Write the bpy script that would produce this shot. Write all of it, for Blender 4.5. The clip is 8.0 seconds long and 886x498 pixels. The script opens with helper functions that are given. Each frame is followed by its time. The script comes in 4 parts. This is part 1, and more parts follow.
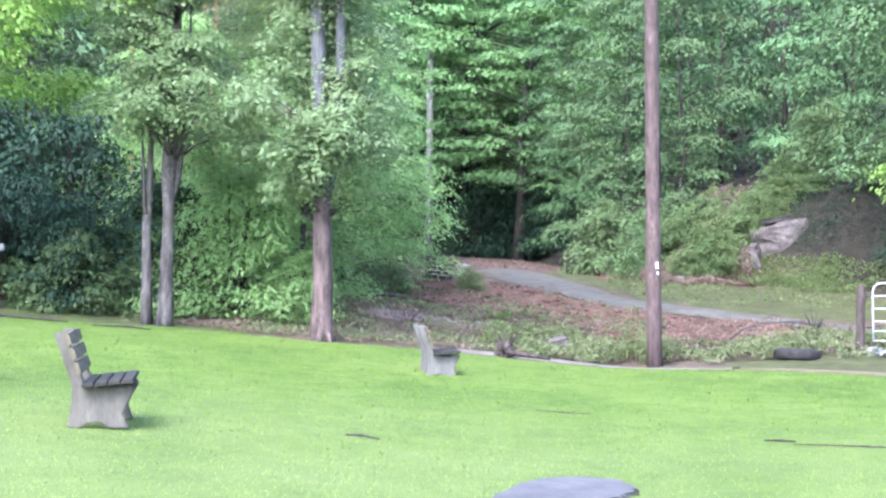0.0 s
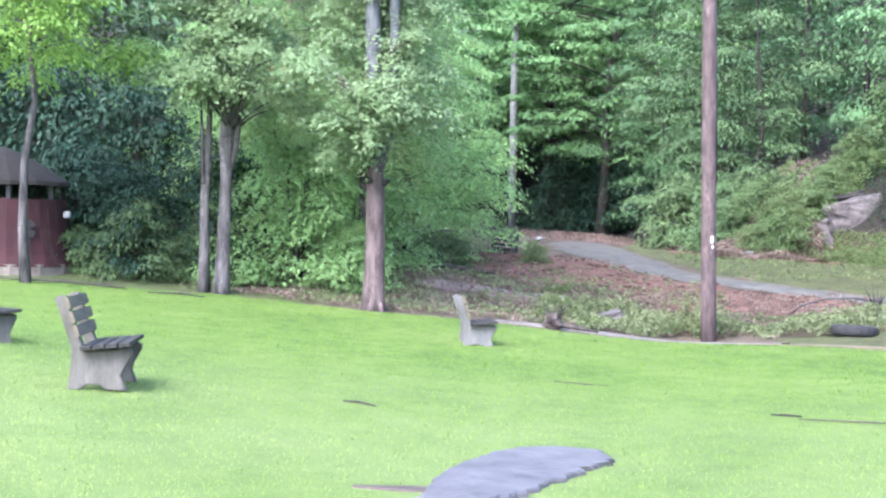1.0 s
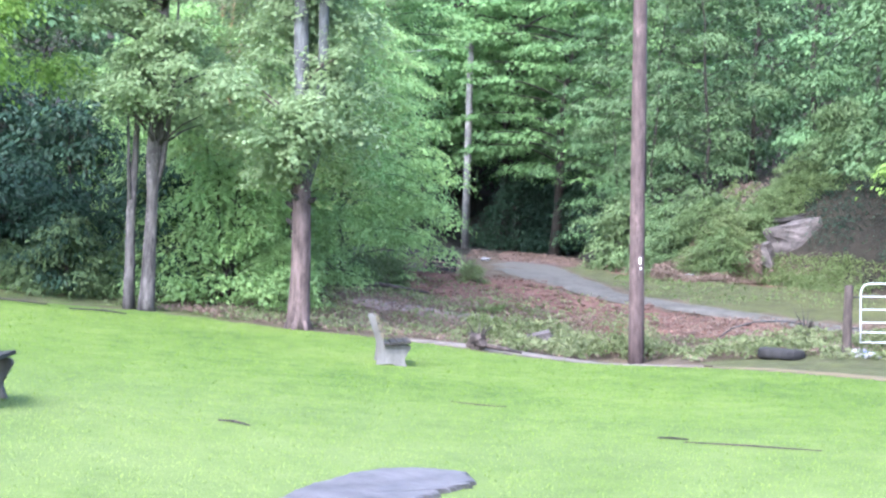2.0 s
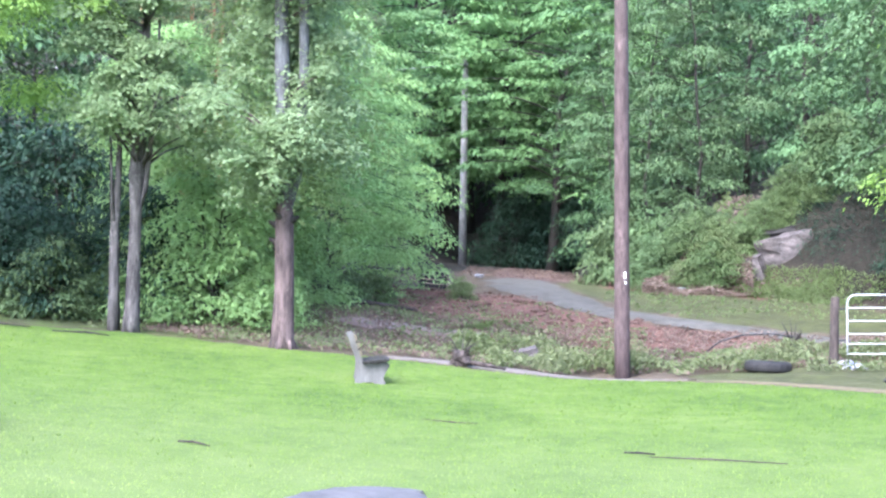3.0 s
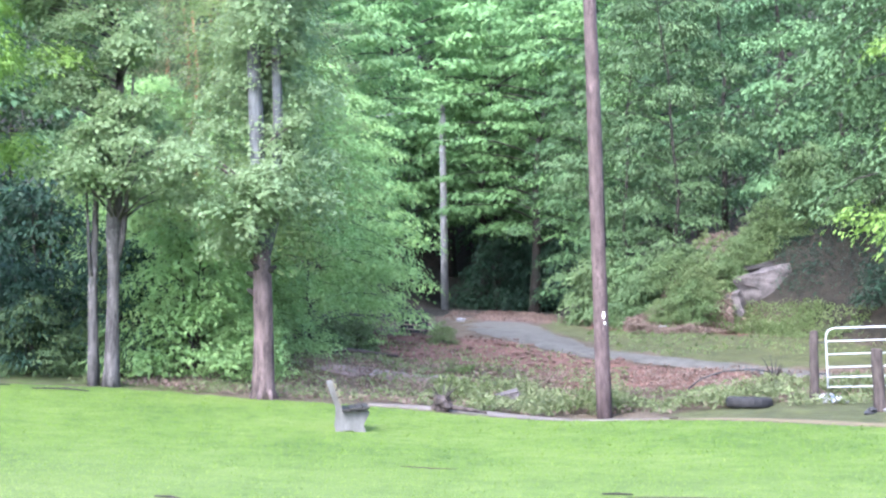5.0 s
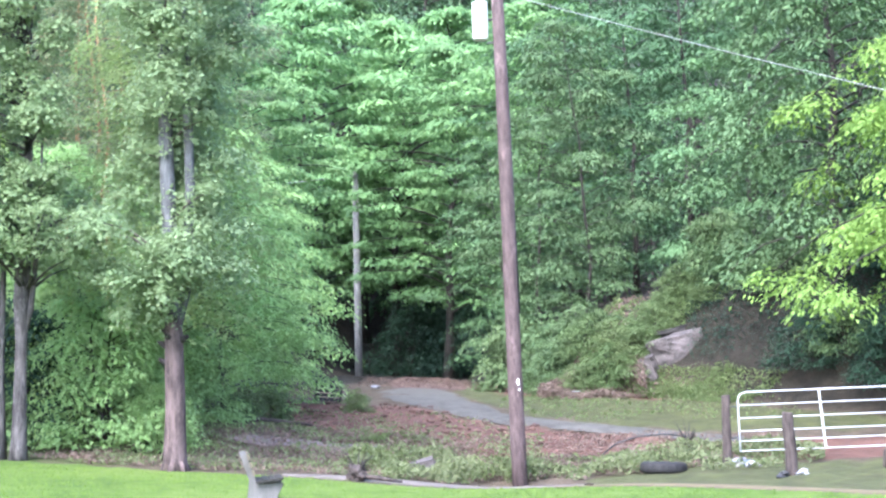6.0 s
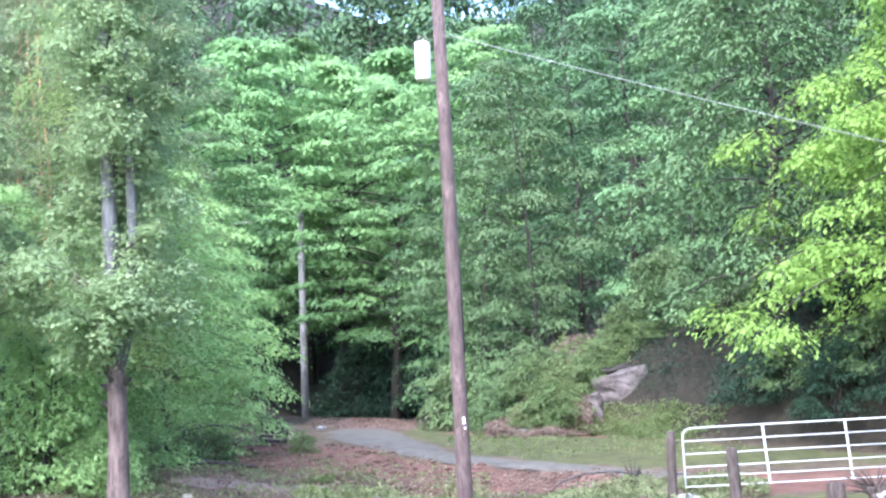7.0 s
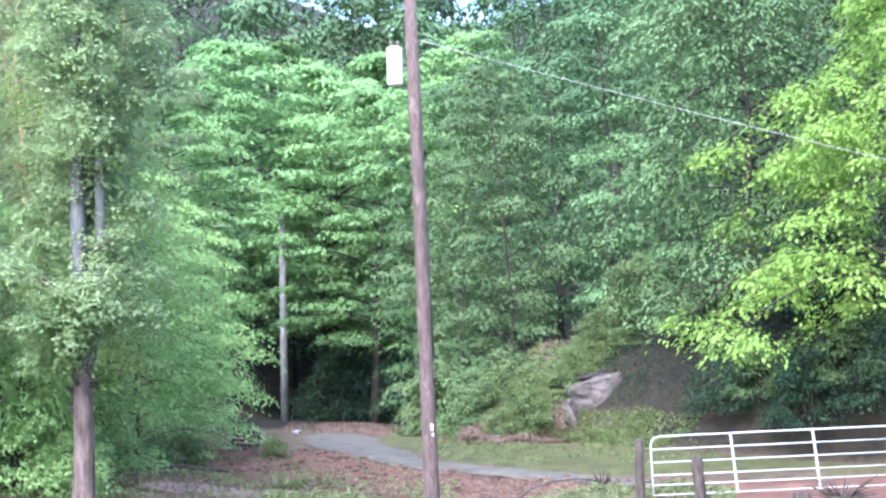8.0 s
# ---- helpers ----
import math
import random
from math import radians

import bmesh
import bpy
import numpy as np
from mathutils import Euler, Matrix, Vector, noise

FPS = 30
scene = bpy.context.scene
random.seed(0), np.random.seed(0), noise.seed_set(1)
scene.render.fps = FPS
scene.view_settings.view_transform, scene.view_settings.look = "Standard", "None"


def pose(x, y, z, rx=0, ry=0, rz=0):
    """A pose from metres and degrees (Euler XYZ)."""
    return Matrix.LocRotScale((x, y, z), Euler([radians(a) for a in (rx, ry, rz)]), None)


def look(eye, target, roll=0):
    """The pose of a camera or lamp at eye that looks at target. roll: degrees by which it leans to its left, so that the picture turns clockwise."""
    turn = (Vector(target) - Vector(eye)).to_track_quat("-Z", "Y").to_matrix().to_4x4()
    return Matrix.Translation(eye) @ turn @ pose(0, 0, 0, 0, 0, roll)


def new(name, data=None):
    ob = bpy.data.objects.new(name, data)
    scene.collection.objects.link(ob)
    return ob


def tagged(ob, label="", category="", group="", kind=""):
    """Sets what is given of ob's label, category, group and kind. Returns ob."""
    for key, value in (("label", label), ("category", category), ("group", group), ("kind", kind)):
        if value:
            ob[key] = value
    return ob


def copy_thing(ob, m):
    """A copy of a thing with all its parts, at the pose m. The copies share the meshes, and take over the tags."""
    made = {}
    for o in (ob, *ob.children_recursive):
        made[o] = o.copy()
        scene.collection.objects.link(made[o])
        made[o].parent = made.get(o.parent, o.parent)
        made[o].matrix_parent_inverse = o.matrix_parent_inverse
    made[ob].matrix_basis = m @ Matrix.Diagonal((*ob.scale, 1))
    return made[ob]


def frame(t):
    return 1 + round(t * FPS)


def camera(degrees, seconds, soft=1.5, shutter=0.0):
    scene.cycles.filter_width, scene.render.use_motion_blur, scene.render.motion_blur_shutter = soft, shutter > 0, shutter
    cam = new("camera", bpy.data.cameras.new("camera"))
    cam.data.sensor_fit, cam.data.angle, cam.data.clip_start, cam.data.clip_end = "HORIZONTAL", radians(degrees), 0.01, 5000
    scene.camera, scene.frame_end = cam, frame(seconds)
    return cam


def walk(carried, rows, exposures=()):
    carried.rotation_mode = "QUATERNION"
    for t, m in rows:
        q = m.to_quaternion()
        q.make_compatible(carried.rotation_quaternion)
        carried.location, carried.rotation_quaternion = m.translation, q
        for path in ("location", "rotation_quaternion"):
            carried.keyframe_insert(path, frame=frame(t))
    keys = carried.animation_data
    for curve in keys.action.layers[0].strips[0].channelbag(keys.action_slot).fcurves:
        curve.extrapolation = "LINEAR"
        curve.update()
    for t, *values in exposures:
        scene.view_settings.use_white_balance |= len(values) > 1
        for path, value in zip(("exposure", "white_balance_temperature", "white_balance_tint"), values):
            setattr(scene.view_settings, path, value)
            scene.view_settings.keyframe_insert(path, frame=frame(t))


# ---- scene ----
cam = camera(33.0, 8.0, soft=2.4)
PATH = [
    (0, (1.666, -0.332, 1.77), (1.417, 1.652, 1.788), 0.5),
    (0.3, (1.983, -0.307, 1.758), (1.661, 1.667, 1.771), 0.6),
    (0.5, (2.186, -0.296, 1.753), (1.818, 1.67, 1.759), 0.7),
    (0.8, (2.473, -0.286, 1.75), (2.077, 1.674, 1.731), 0.9),
    (1, (2.66, -0.26, 1.75), (2.279, 1.703, 1.73), 1.1),
    (1.2, (2.848, -0.202, 1.756), (2.485, 1.765, 1.732), 1.25),
    (1.5, (3.117, -0.081, 1.767), (2.776, 1.89, 1.754), 1.5),
    (2, (3.477, 0.106, 1.746), (3.136, 2.077, 1.754), 1.7),
    (3.5, (3.992, 0.272, 1.751), (3.635, 2.239, 1.791), 0.2),
    (4, (4.024, 0.249, 1.759), (3.662, 2.215, 1.81), -0.3),
    (5.5, (4.035, 0.226, 1.785), (3.756, 2.202, 1.913), -1.1),
    (6, (4.022, 0.259, 1.812), (3.812, 2.24, 1.987), -1.4),
    (6.5, (4.023, 0.24, 1.792), (3.858, 2.223, 1.997), -1.8),
    (7, (4.07, 0.237, 1.792), (3.933, 2.22, 2.018), -2.1),
    (7.5, (4.236, 0.209, 1.789), (4.103, 2.192, 2.016), -1.9),
    (8, (4.453, 0.298, 1.821), (4.332, 2.281, 2.052), -1.6),
]
walk(cam, [(t, look(eye, target, roll)) for t, eye, target, roll in PATH], exposures=[(0.0, 2.95, 5500, 14), (8.0, 2.95, 5500, 14)])

# ---- light: bright overcast evening sky ----
SUN_EL, SUN_AZ = radians(47), radians(200)
world = bpy.data.worlds.new("sky")
scene.world = world
world.use_nodes = True
wn = world.node_tree
sky = wn.nodes.new("ShaderNodeTexSky")
sky.sky_type, sky.sun_disc = "NISHITA", False
sky.sun_elevation, sky.sun_rotation = SUN_EL, SUN_AZ
sky.air_density, sky.dust_density, sky.ozone_density = 1.0, 3.0, 1.0
wn.nodes["Background"].inputs["Strength"].default_value = 0.15
wn.links.new(sky.outputs["Color"], wn.nodes["Background"].inputs["Color"])
sun = new("sun", bpy.data.lights.new("sun", "SUN"))
sun.data.energy, sun.data.angle, sun.data.color = 1.25, radians(40), (1.0, 0.96, 0.88)
sd = Vector((math.sin(SUN_AZ) * math.cos(SUN_EL), math.cos(SUN_AZ) * math.cos(SUN_EL), math.sin(SUN_EL)))
sun.matrix_world = look(sd * 60, (0, 0, 0))


# ---- materials ----
class Nodes:
    def __init__(self, name):
        self.mat = bpy.data.materials.new(name)
        self.mat.use_nodes = True
        self.t = self.mat.node_tree
        self.p = self.t.nodes["Principled BSDF"]
        self.p.inputs["Specular IOR Level"].default_value = 0.3

    def add(self, kind, **kw):
        n = self.t.nodes.new(kind)
        for k, v in kw.items():
            n.inputs[k].default_value = v
        return n

    def link(self, a, b):
        self.t.links.new(a, b)

    def coords(self, scale=(1, 1, 1), local=False):
        g = self.add("ShaderNodeTexCoord") if local else self.add("ShaderNodeNewGeometry")
        m = self.add("ShaderNodeMapping", Scale=scale)
        self.link(g.outputs["Object" if local else "Position"], m.inputs["Vector"])
        return m.outputs["Vector"]

    def noise(self, scale, detail=4.0, rough=0.6, stretch=(1, 1, 1), local=False):
        n = self.add("ShaderNodeTexNoise", Scale=scale, Detail=detail, Roughness=rough)
        self.link(self.coords(stretch, local), n.inputs["Vector"])
        return n.outputs["Fac"]

    def ramp(self, fac, stops):
        r = self.add("ShaderNodeValToRGB")
        e = r.color_ramp.elements
        while len(e) < len(stops):
            e.new(0.5)
        for el, (pos, col) in zip(e, stops):
            el.position = pos
            el.color = (*col, 1) if len(col) == 3 else col
        self.link(fac, r.inputs["Fac"])
        return r.outputs["Color"]

    def mix(self, fac, a, b, mode="MIX"):
        m = self.t.nodes.new("ShaderNodeMix")
        m.data_type, m.blend_type = "RGBA", mode
        for sock, val in ((m.inputs["Factor"], fac), (m.inputs["A"], a), (m.inputs["B"], b)):
            if isinstance(val, (int, float)):
                sock.default_value = val
            elif isinstance(val, tuple):
                sock.default_value = (*val, 1)
            else:
                self.link(val, sock)
        return m.outputs["Result"]

    def math(self, op, a, b=0.0, clamp=False):
        m = self.t.nodes.new("ShaderNodeMath")
        m.operation, m.use_clamp = op, clamp
        for sock, val in zip(m.inputs, (a, b)):
            if isinstance(val, (int, float)):
                sock.default_value = val
            else:
                self.link(val, sock)
        return m.outputs["Value"]

    def done(self, color, rough=0.85, bump=None, strength=0.4, dist=0.03, metal=0.0):
        self.link(color, self.p.inputs["Base Color"]) if not isinstance(color, tuple) else None
        if isinstance(color, tuple):
            self.p.inputs["Base Color"].default_value = (*color, 1)
        self.p.inputs["Roughness"].default_value = rough
        self.p.inputs["Metallic"].default_value = metal
        if bump is not None:
            b = self.add("ShaderNodeBump", Strength=strength, Distance=dist)
            self.link(bump, b.inputs["Height"])
            self.link(b.outputs["Normal"], self.p.inputs["Normal"])
        return self.mat


def leaf_mat(name, dark, mid, light, through_amount=0.4, hue=0.03, vary=0.0):
    n = Nodes(name)
    geo, info = n.add("ShaderNodeNewGeometry"), n.add("ShaderNodeObjectInfo")
    col = n.ramp(geo.outputs["Random Per Island"], [(0.0, dark), (0.5, mid), (1.0, light)])
    patch = n.math("MULTIPLY", n.math("SUBTRACT", n.noise(0.55, 3.0, 0.6), 0.36), 3.2, clamp=True)
    col = n.mix(n.math("MULTIPLY", patch, 0.7), col, light)
    hs = n.add("ShaderNodeHueSaturation", Saturation=1.0, Value=1.0)
    n.link(n.math("ADD", n.math("MULTIPLY", info.outputs["Random"], 2 * hue), 0.5 - hue), hs.inputs["Hue"])
    n.link(n.math("ADD", n.math("MULTIPLY", n.math("FRACT", n.math("MULTIPLY", info.outputs["Random"], 7.3)), 2 * vary), 1 - vary), hs.inputs["Value"])
    n.link(col, hs.inputs["Color"])
    n.done(hs.outputs["Color"], 0.5)
    n.p.inputs["Specular IOR Level"].default_value = 0.2
    tr, mx = n.add("ShaderNodeBsdfTranslucent"), n.add("ShaderNodeMixShader", Fac=through_amount)
    n.link(hs.outputs["Color"], tr.inputs["Color"])
    n.link(n.p.outputs[0], mx.inputs[1])
    n.link(tr.outputs[0], mx.inputs[2])
    n.link(mx.outputs[0], n.t.nodes["Material Output"].inputs["Surface"])
    return n.mat


def bark_mat(name, dark, light, scale=9.0):
    n = Nodes(name)
    f = n.noise(scale, 6, 0.7, (1, 1, 0.22), local=True)
    big = n.noise(1.3, 3, 0.6, local=True)
    c = n.ramp(f, [(0.38, dark), (0.62, light)])
    c = n.mix(n.math("MULTIPLY", big, 0.5), c, tuple(v * 0.6 for v in dark))
    lichen = n.noise(3.5, 4, 0.7, (1, 1, 0.5), local=True)
    c = n.mix(n.math("MULTIPLY", n.math("SUBTRACT", lichen, 0.56), 5.0, clamp=True), c, tuple(min(1, v * 1.5) for v in light))
    return n.done(c, 0.9, f, 0.9, 0.05)


def plain_mat(name, a, b, scale=6.0, rough=0.85, metal=0.0, bump=0.3, dist=0.02, stretch=(1, 1, 1)):
    n = Nodes(name)
    f = n.noise(scale, 6, 0.65, stretch, local=True)
    g = n.noise(scale * 5, 3, 0.6, stretch, local=True)
    fac = n.math("ADD", n.math("MULTIPLY", f, 0.7), n.math("MULTIPLY", g, 0.3))
    return n.done(n.ramp(fac, [(0.32, a), (0.68, b)]), rough, fac, bump, dist, metal)


def worn_paint_mat(name, a, b, bare):
    """Old paint, rubbed through to bare weathered boards in streaks."""
    n = Nodes(name)
    f = n.noise(3.0, 6, 0.65, (1, 1, 0.3), local=True)
    streak = n.noise(2.2, 5, 0.7, (1, 1, 0.18), local=True)
    worn = n.math("MULTIPLY", n.math("SUBTRACT", streak, 0.52), 4.0, clamp=True)
    return n.done(n.mix(n.math("MULTIPLY", worn, 0.7), n.ramp(f, [(0.32, a), (0.68, b)]), bare), 0.8, f, 0.3, 0.02)


def ground_mat():
    n = Nodes("ground")
    at = n.add("ShaderNodeAttribute")
    at.attribute_name = "zone"
    sep = n.add("ShaderNodeSeparateColor")
    n.link(at.outputs["Color"], sep.inputs["Color"])
    fine, mid, big = n.noise(28, 5, 0.7), n.noise(2.2, 5, 0.65), n.noise(0.28, 3, 0.6)
    lawn = n.ramp(n.math("ADD", n.math("MULTIPLY", mid, 0.55), n.math("MULTIPLY", big, 0.45)),
                  [(0.40, (0.046, 0.086, 0.009)), (0.5, (0.078, 0.125, 0.015)), (0.60, (0.118, 0.160, 0.034))])
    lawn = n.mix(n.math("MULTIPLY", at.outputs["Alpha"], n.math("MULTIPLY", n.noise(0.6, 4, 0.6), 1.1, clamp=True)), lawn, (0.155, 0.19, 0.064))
    lawn = n.mix(n.math("MULTIPLY", fine, 0.3), lawn, (0.06, 0.12, 0.016))
    tuft = n.math("MULTIPLY", n.math("SUBTRACT", n.noise(5.5, 5, 0.75), 0.5), 4.0, clamp=True)
    lawn = n.mix(n.math("MULTIPLY", tuft, 0.45), lawn, (0.15, 0.195, 0.05))
    thin = n.math("MULTIPLY", n.math("SUBTRACT", n.noise(3.1, 5, 0.7), 0.55), 5.0, clamp=True)
    lawn = n.mix(n.math("MULTIPLY", thin, 0.4), lawn, (0.05, 0.088, 0.014))
    soil = n.ramp(n.math("ADD", n.math("MULTIPLY", fine, 0.4), n.math("MULTIPLY", mid, 0.6)),
                  [(0.3, (0.032, 0.024, 0.017)), (0.5, (0.075, 0.056, 0.038)), (0.7, (0.13, 0.105, 0.07))])
    weed = n.ramp(mid, [(0.35, (0.042, 0.045, 0.017)), (0.65, (0.073, 0.08, 0.028))])
    rough = n.math("MULTIPLY", n.math("SUBTRACT", n.noise(1.6, 6, 0.7), 0.5), 1.3)

    def mask(ch):
        v = n.math("ADD", sep.outputs[ch], rough)
        return n.math("MULTIPLY", n.math("SUBTRACT", v, 0.38), 4.0, clamp=True)

    red = n.ramp(n.math("ADD", n.math("MULTIPLY", fine, 0.35), n.math("MULTIPLY", mid, 0.65)),
                 [(0.32, (0.05, 0.028, 0.021)), (0.5, (0.108, 0.054, 0.041)), (0.68, (0.165, 0.092, 0.072))])
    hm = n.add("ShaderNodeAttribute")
    hm.attribute_name = "shaded_mould"
    # dark leaf mould, taken near black to include the shade under the trees
    shaded_humus = n.ramp(mid, [(0.35, (0.009, 0.0075, 0.005)), (0.65, (0.026, 0.021, 0.014))])
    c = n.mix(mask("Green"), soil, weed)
    c = n.mix(n.math("MULTIPLY", n.math("ADD", hm.outputs["Fac"], n.math("MULTIPLY", rough, 0.5)), 1.1, clamp=True), c, shaded_humus)
    c = n.mix(mask("Blue"), c, red)
    c = n.mix(mask("Red"), c, lawn)
    return n.done(c, 0.95, n.math("ADD", fine, mid), 0.8, 0.06)


def grass_mat():
    n = Nodes("grass_blade")
    geo, sep = n.add("ShaderNodeNewGeometry"), n.add("ShaderNodeSeparateXYZ")
    n.link(geo.outputs["Position"], sep.inputs["Vector"])
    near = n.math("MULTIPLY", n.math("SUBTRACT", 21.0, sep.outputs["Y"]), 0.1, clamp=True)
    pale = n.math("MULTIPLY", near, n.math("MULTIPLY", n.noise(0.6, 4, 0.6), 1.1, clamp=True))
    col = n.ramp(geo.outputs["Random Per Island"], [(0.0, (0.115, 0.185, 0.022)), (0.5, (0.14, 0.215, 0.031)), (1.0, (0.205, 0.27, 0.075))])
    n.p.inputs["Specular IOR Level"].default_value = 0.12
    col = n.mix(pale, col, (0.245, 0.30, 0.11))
    n.done(col, 0.85)
    tr, mx = n.add("ShaderNodeBsdfTranslucent"), n.add("ShaderNodeMixShader", Fac=0.5)
    n.link(col, tr.inputs["Color"])
    n.link(n.p.outputs[0], mx.inputs[1])
    n.link(tr.outputs[0], mx.inputs[2])
    n.link(mx.outputs[0], n.t.nodes["Material Output"].inputs["Surface"])
    return n.mat


M = {
    "ground": ground_mat(),
    "blade": grass_mat(),
    "poplar": leaf_mat("poplar_leaf", (0.175, 0.25, 0.12), (0.205, 0.285, 0.142), (0.25, 0.325, 0.175), 0.54, 0.0),
    "forest": leaf_mat("forest_leaf", (0.040, 0.082, 0.035), (0.046, 0.092, 0.040), (0.080, 0.143, 0.064), 0.13, 0.008, 0.28),
    "forest_mid": leaf_mat("slope_leaf", (0.058, 0.110, 0.043), (0.064, 0.120, 0.047), (0.108, 0.178, 0.076), 0.15, 0.010, 0.28),
    "lime": leaf_mat("lime_leaf", (0.17, 0.28, 0.055), (0.195, 0.315, 0.068), (0.23, 0.35, 0.09), 0.5, 0.0),
    # near-black green: the wood's deep shade is put into the leaf colour
    "shade": leaf_mat("shaded_shrub_leaf", (0.010, 0.028, 0.018), (0.016, 0.039, 0.024), (0.031, 0.064, 0.037), 0.25, 0.015),
    "hemlock": leaf_mat("layered_leaf", (0.18, 0.30, 0.10), (0.21, 0.34, 0.12), (0.275, 0.415, 0.165), 0.45, 0.0),
    "needle": leaf_mat("pine_needle", (0.12, 0.155, 0.075), (0.155, 0.195, 0.095), (0.20, 0.235, 0.125), 0.45, 0.0),
    "weed": leaf_mat("weed_leaf", (0.055, 0.075, 0.026), (0.098, 0.125, 0.047), (0.17, 0.19, 0.10), 0.3, 0.0),
    "maple": leaf_mat("maple_leaf", (0.130, 0.230, 0.085), (0.148, 0.260, 0.097), (0.200, 0.325, 0.128), 0.38, 0.01, 0.15),
    "olive": leaf_mat("olive_leaf", (0.18, 0.255, 0.085), (0.225, 0.305, 0.11), (0.28, 0.355, 0.15), 0.52, 0.0),
    "bank_leaf": leaf_mat("bank_leaf", (0.05, 0.085, 0.034), (0.072, 0.115, 0.044), (0.115, 0.165, 0.07), 0.22, 0.012, 0.2),
    "bush_leaf": leaf_mat("bush_leaf", (0.205, 0.32, 0.115), (0.24, 0.365, 0.14), (0.30, 0.43, 0.18), 0.5, 0.008),
    "vine": leaf_mat("vine_leaf", (0.06, 0.095, 0.032), (0.092, 0.138, 0.048), (0.145, 0.19, 0.082), 0.38, 0.012),
    "straw": leaf_mat("dead_stalk", (0.055, 0.036, 0.028), (0.11, 0.074, 0.058), (0.20, 0.15, 0.125), 0.22, 0.0),
    "bark": bark_mat("grey_bark", (0.026, 0.023, 0.024), (0.14, 0.126, 0.124), 6),
    "stem_grey": bark_mat("blue_grey_bark", (0.045, 0.046, 0.05), (0.16, 0.162, 0.17), 7),
    "bark_red": bark_mat("pinkish_bark", (0.036, 0.026, 0.025), (0.155, 0.112, 0.108), 7),
    "bark_dark": bark_mat("dark_bark", (0.018, 0.016, 0.014), (0.055, 0.047, 0.04)),
    "bark_pine": bark_mat("orange_pine_bark", (0.25, 0.12, 0.06), (0.50, 0.30, 0.18)),
    "pole": bark_mat("brown_pole_wood", (0.055, 0.038, 0.038), (0.125, 0.09, 0.088), 14),
    "pole_grey": bark_mat("weathered_pole_wood", (0.13, 0.128, 0.125), (0.24, 0.237, 0.23), 14),
    "post": bark_mat("fence_post_wood", (0.03, 0.023, 0.021), (0.085, 0.066, 0.06), 12),
    "concrete": plain_mat("grey_concrete", (0.042, 0.038, 0.032), (0.118, 0.109, 0.096), 7, stretch=(1, 1, 0.35)),
    "concrete_pale": plain_mat("pale_concrete", (0.055, 0.053, 0.05), (0.135, 0.13, 0.126), 7, stretch=(1, 1, 0.35)),
    "slat": plain_mat("weathered_slat", (0.058, 0.049, 0.033), (0.14, 0.12, 0.084), 7, stretch=(1, 0.15, 1)),
    "slat_dark": plain_mat("wet_dark_slat", (0.012, 0.011, 0.010), (0.036, 0.033, 0.030), 7, 0.8, stretch=(1, 0.15, 1)),
    "gate": plain_mat("galvanised_gate_tube", (0.28, 0.29, 0.31), (0.44, 0.455, 0.47), 8, 0.4, 0.0, 0.05),
    "footing": plain_mat("stained_footing", (0.10, 0.08, 0.065), (0.22, 0.19, 0.165), 4),
    "rubber": plain_mat("black_rubber", (0.008, 0.008, 0.009), (0.028, 0.026, 0.027), 9, 0.8),
    "asphalt": plain_mat("wet_grey_asphalt", (0.034, 0.031, 0.033), (0.125, 0.112, 0.114), 3.0, 0.5, bump=0.7, dist=0.015),
    "brown_mud": plain_mat("wet_brown_mud", (0.035, 0.024, 0.019), (0.09, 0.066, 0.052), 6.0, 0.5, bump=0.4),
    "mud": plain_mat("wet_pinkish_mud", (0.10, 0.073, 0.068), (0.17, 0.13, 0.122), 2.0, 0.6, bump=0.3),
    "gravel": plain_mat("pale_gravel", (0.038, 0.034, 0.029), (0.105, 0.097, 0.085), 2.6, 0.9, bump=0.6, dist=0.03),
    "sand": plain_mat("washed_sand", (0.07, 0.057, 0.048), (0.155, 0.133, 0.12), 1.6, 0.8, bump=0.3),
    "tan_silt": plain_mat("tan_silt", (0.07, 0.058, 0.03), (0.13, 0.098, 0.06), 2.2, 0.9, bump=0.3),
    "red_dirt": plain_mat("red_dirt", (0.05, 0.029, 0.023), (0.115, 0.069, 0.056), 2.5, 0.95, bump=0.8, dist=0.05),
    "rock": plain_mat("pale_rock", (0.032, 0.028, 0.028), (0.15, 0.128, 0.126), 3.2, 0.9, bump=1.0, dist=0.14),
    "rock_dark": plain_mat("dark_wet_rock", (0.012, 0.011, 0.011), (0.05, 0.045, 0.043), 4, 0.85, bump=0.8, dist=0.08),
    "rust_rock": plain_mat("rusty_rock", (0.07, 0.033, 0.02), (0.21, 0.10, 0.065), 2, 0.9, bump=0.8, dist=0.06),
    "shed_red": worn_paint_mat("faded_red_paint", (0.02, 0.006, 0.008), (0.052, 0.016, 0.019), (0.075, 0.05, 0.043)),
    "shed_roof": plain_mat("dark_shingle", (0.010, 0.008, 0.007), (0.026, 0.021, 0.019), 6, 0.9),
    "dark": plain_mat("dark_iron", (0.012, 0.012, 0.014), (0.04, 0.04, 0.045), 6, 0.6),
    "white": plain_mat("white_paint", (0.66, 0.66, 0.66), (0.80, 0.80, 0.80), 5, 0.45, bump=0.05),
    "wire": plain_mat("grey_wire", (0.19, 0.20, 0.20), (0.31, 0.32, 0.32), 8, 0.5),
    "bag": plain_mat("dirty_white_plastic", (0.15, 0.15, 0.165), (0.30, 0.30, 0.32), 9, 0.5),
    "blue": plain_mat("blue_plastic", (0.06, 0.075, 0.22), (0.13, 0.16, 0.34), 5, 0.5),
}

# ---- mesh helpers ----
rng = np.random.default_rng(7)


